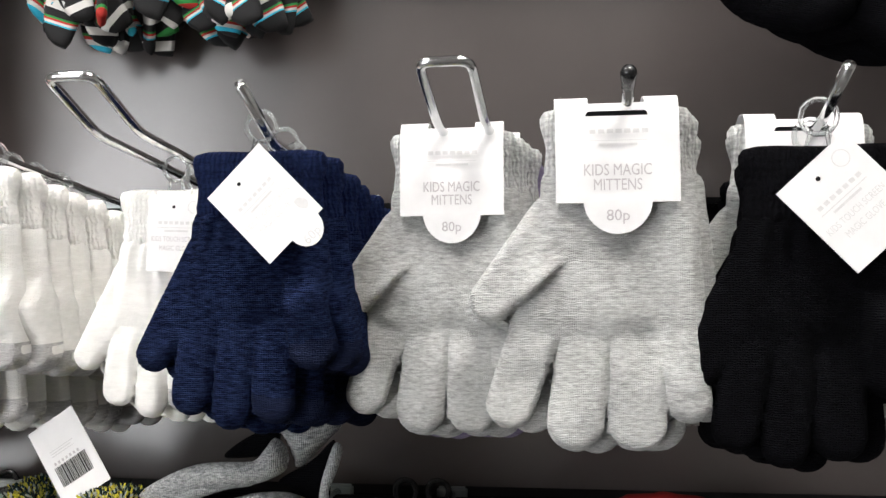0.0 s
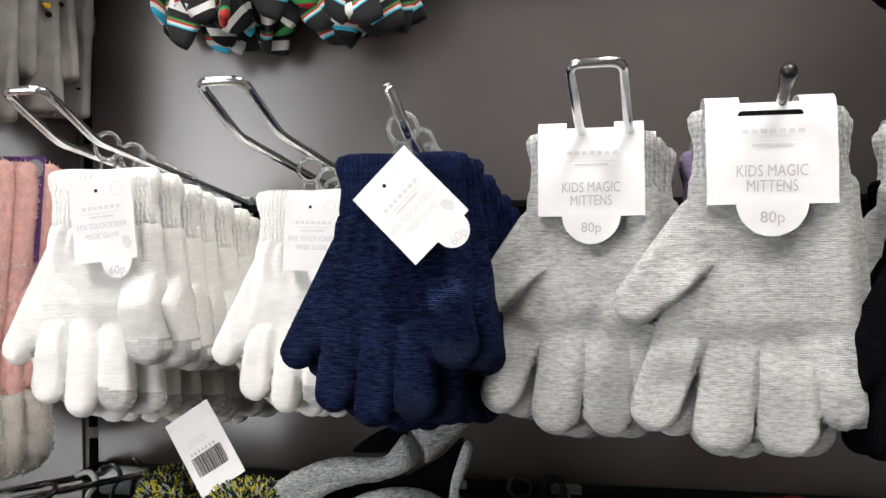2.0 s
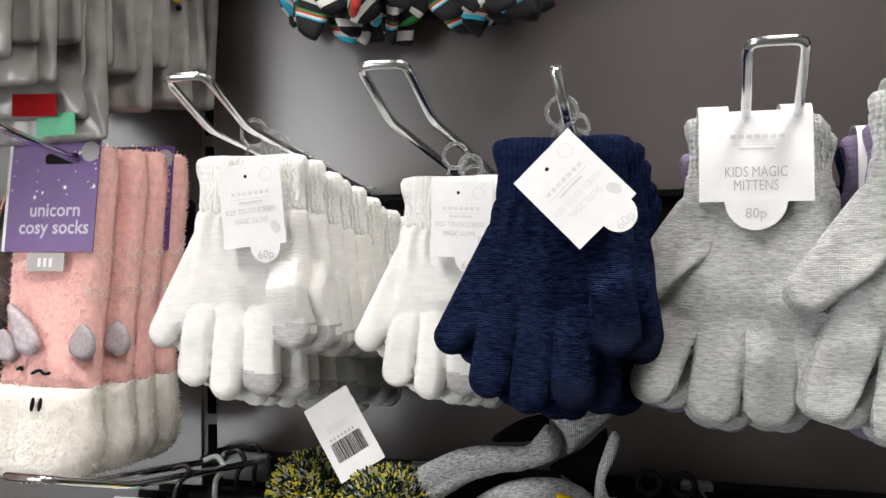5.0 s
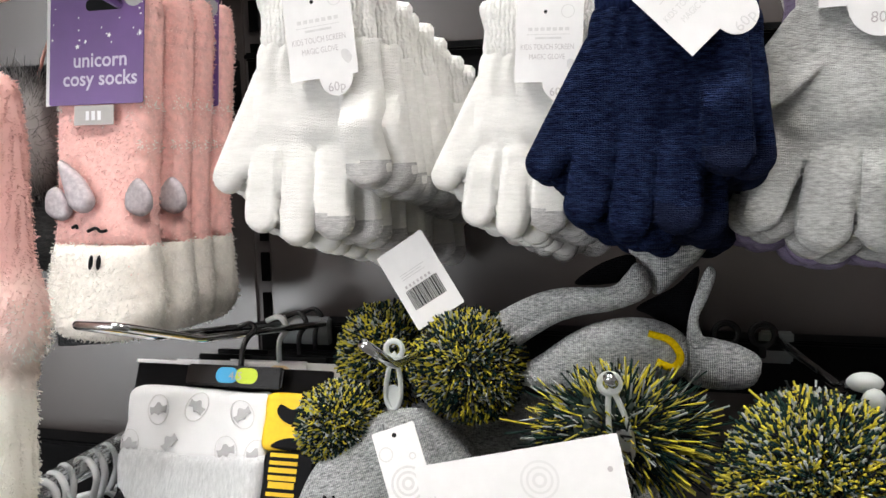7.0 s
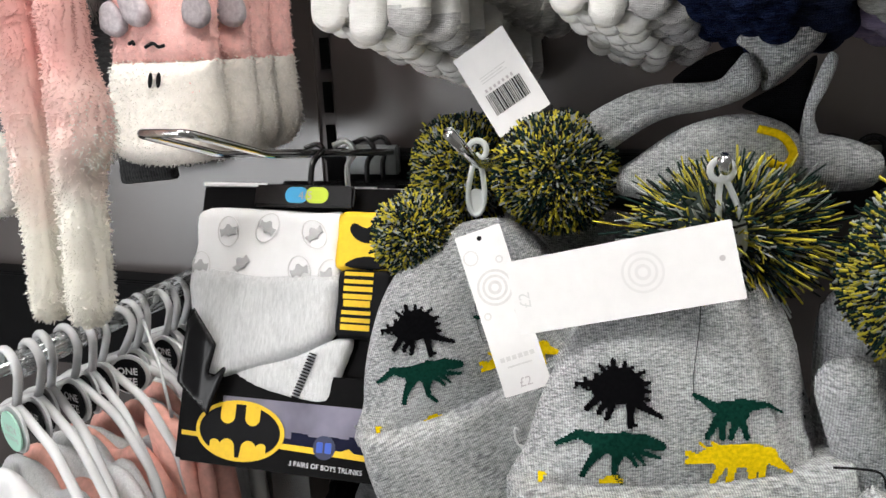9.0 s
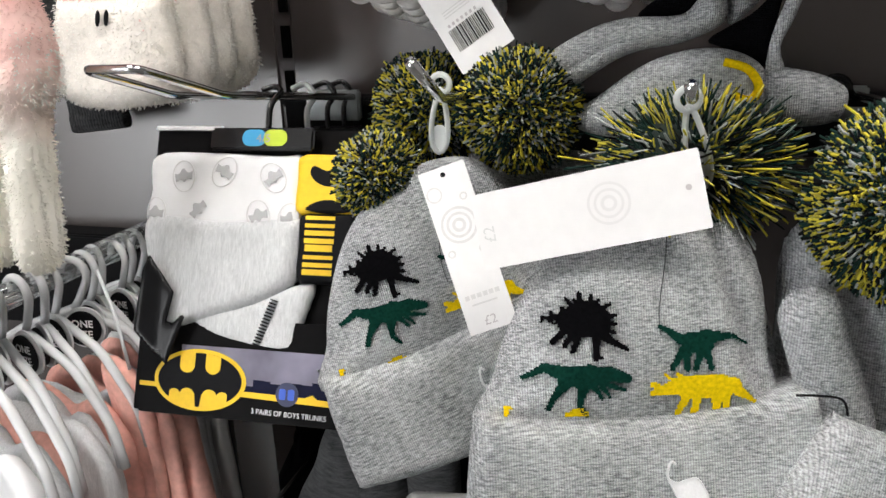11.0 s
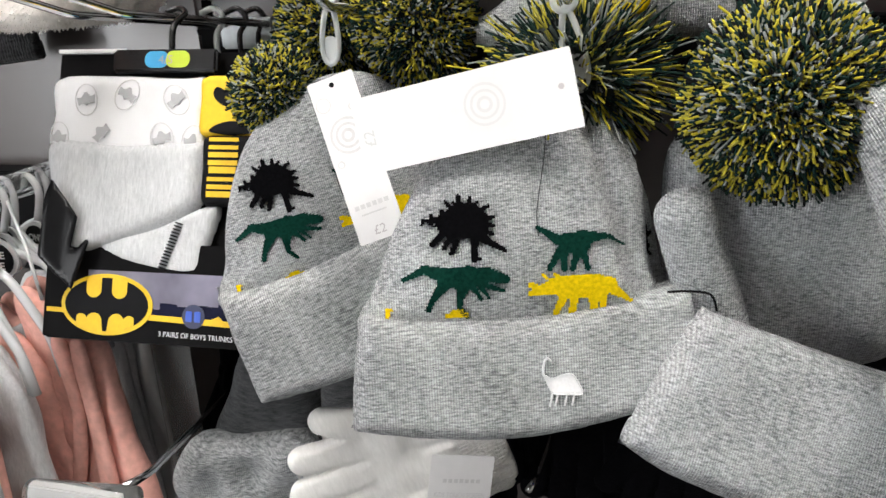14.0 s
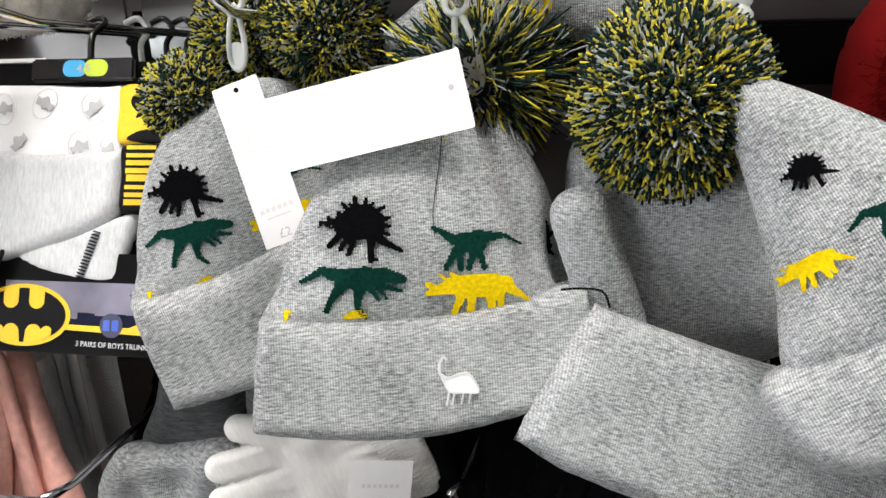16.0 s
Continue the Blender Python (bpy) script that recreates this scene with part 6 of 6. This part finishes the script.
for x0, x1, x2 in ((-0.012, -0.004, -0.022), (0.010, 0.014, 0.018)):
    part("tie", pillow(smooth_line([(x0 - 0.004, -0.05), (x0 + 0.012, -0.05), (x1 + 0.010, -0.11), (x2 + 0.008, -0.19), (x2 - 0.010, -0.20), (x1 - 0.006, -0.12)], 4), 0.009, 0.006, 0.0028, 0.002, 0.012, 4.0), PINKCLOTH, pc, m=pose(0, -0.016, 0))
part("hang_loop", tube([(-0.04, 0, -0.024), (-0.06, 0.01, 0.02), (-0.10, 0.03, 0.05)], 0.0015, 6), WPLASTIC, pc)
cg = thing("clear_card", pose(-0.575, 0.56, 0.905, 0, 0, 8), "clear plastic garment cover behind the pink cloth", "plastic cover")
part("cover", sheet(rect(-0.02, 0.016, -0.12, 0.03), 0.001), PLASTIC, cg)
part("cover_hem", box(-0.02, 0.016, -0.001, 0.002, 0.028, 0.032, 0.0006), MILKY, cg)

# ---- below: the next row of goods ----
peg_hook(-0.545, (0.43, 0.866), (0.46, 0.858), (0.715, 0.870), group="bottom hooks", r=0.003)
tubes = thing("label_tube", pose(-0.56, 0.42, 0.859), "clear plastic price label tube on a hook", "label holder")
part("tube", tube([(-0.06, 0, 0), (0.032, 0, 0.006)], 0.010, 14), PLASTIC, tubes)
part("label", box(-0.058, 0.02, -0.003, 0.003, -0.006, 0.007, 0.001), CARD, tubes, "white card label in the tube")
part("bracket", tube([(0.0, 0.006, 0.0), (0.012, 0.03, -0.004), (0.015, 0.05, -0.006)], 0.002, 6), BPLASTIC, tubes)
dh = thing("dark_hat", pose(-0.475, 0.535, 0.925), "dark grey knitted hat slumped on a low hook", "hat")
part("crown", pillow(smooth_line([(-0.012, 0.01), (0.03, 0.0), (0.056, -0.04), (0.06, -0.10), (-0.05, -0.11), (-0.05, -0.07), (-0.03, -0.03)], 4), 0.05, 0.03, 0.0035, 0.004, 0.03, 2.0), DARKGREY, dh)
part("brim", pillow(smooth_line([(-0.072, -0.085), (-0.05, -0.060), (-0.01, -0.057), (0.045, -0.045), (0.058, -0.07), (0.05, -0.12), (-0.05, -0.14), (-0.078, -0.112)], 3), 0.036, 0.012, 0.0028, 0.016, 0.024, 5.0), HATRIB, dh, "grey turned-up brim", m=pose(0, -0.028, 0))
part("side_fold", pillow(capsule(0.075, -0.01, 0.072, -0.12, 0.022, 0.026), 0.03, 0.02, 0.0035, 0.003, 0.02, 3.0), DARKGREY, dh)
wg = thing("white_gloves", pose(-0.267, 0.500, 0.903, -24, 70, 0) @ Matrix.Diagonal((0.88, 0.88, 0.88, 1)), "white knitted gloves lying sideways under the hats", "gloves", "white gloves")
dress(wg, TOUCH_B, WHITE)
dress(wg, TOUCH, WHITE, at=pose(0.015, 0.014, -0.01, 0, -8, 0))
wt = part("swing_tag", tag_mesh(0.052, 0.060, (0.009, 0.012, 0.012)), CARD, wg, "white swing tag with grey printing", m=pose(-0.006, -0.022, -0.036, 0, -62, 0))
words("lettering", "KIDS TOUCH SCREEN", 0.006, FAINT, wt, 0, -0.035, wide=0.72)
words("lettering", "MAGIC GLOVE", 0.006, FAINT, wt, 0, -0.042, wide=0.72)
bars("brand_bar", [(-0.015 + 0.0046 * k, -0.0118 + 0.0046 * k, -0.024, 0.0034) for k in range(7)], FAINT, wt)
for i in range(7):
    x = -0.53 + 0.105 * i
    touch_pair(pose(x, 0.63 + 0.02 * (i % 2), 0.90, 0, 3 * math.sin(i * 2.0), 0), BLACK, BLACK, "black knitted gloves hanging in the low row", "low black gloves")
peg_hook(-0.245, (0.49, 0.862), (0.52, 0.852), (0.715, 0.870), group="bottom hooks", r=0.0026)
rh = thing("red_fur_hat", pose(0.075, 0.615, 1.10), "red fluffy hat with blue trim on the rail", "hat")
pompom(rh, (0, 0, 0.045), 0.052, 1800, 31, FURRED, 0.0, 0.0005, 0.2, "red fluffy fur")
part("blue_brim", pillow(smooth_line([(-0.05, 0.02), (0.06, 0.02), (0.07, -0.04), (0.0, -0.06), (-0.055, -0.03)], 4), 0.04, 0.02, 0.004), plain("blue_cloth", (0.01, 0.10, 0.45), 0.9, 0, 0.1, 80), rh, "bright blue trim", m=pose(0.0, 0.0, -0.01))
part("red_crown", pillow(smooth_line([(-0.05, 0.10), (0.05, 0.10), (0.06, 0.0), (-0.06, 0.0)], 4), 0.05, 0.02, 0.004), plain("red_cloth", (0.55, 0.012, 0.012), 0.9, 0, 0.1, 80), rh, m=pose(0.01, 0.01, 0))
single("display_shelf", box(-1.9, 1.2, 0.40, 0.735, 0.55, 0.58, 0.004), RAIL, "black steel shelf under the lowest row", "shelf", kind="structure")
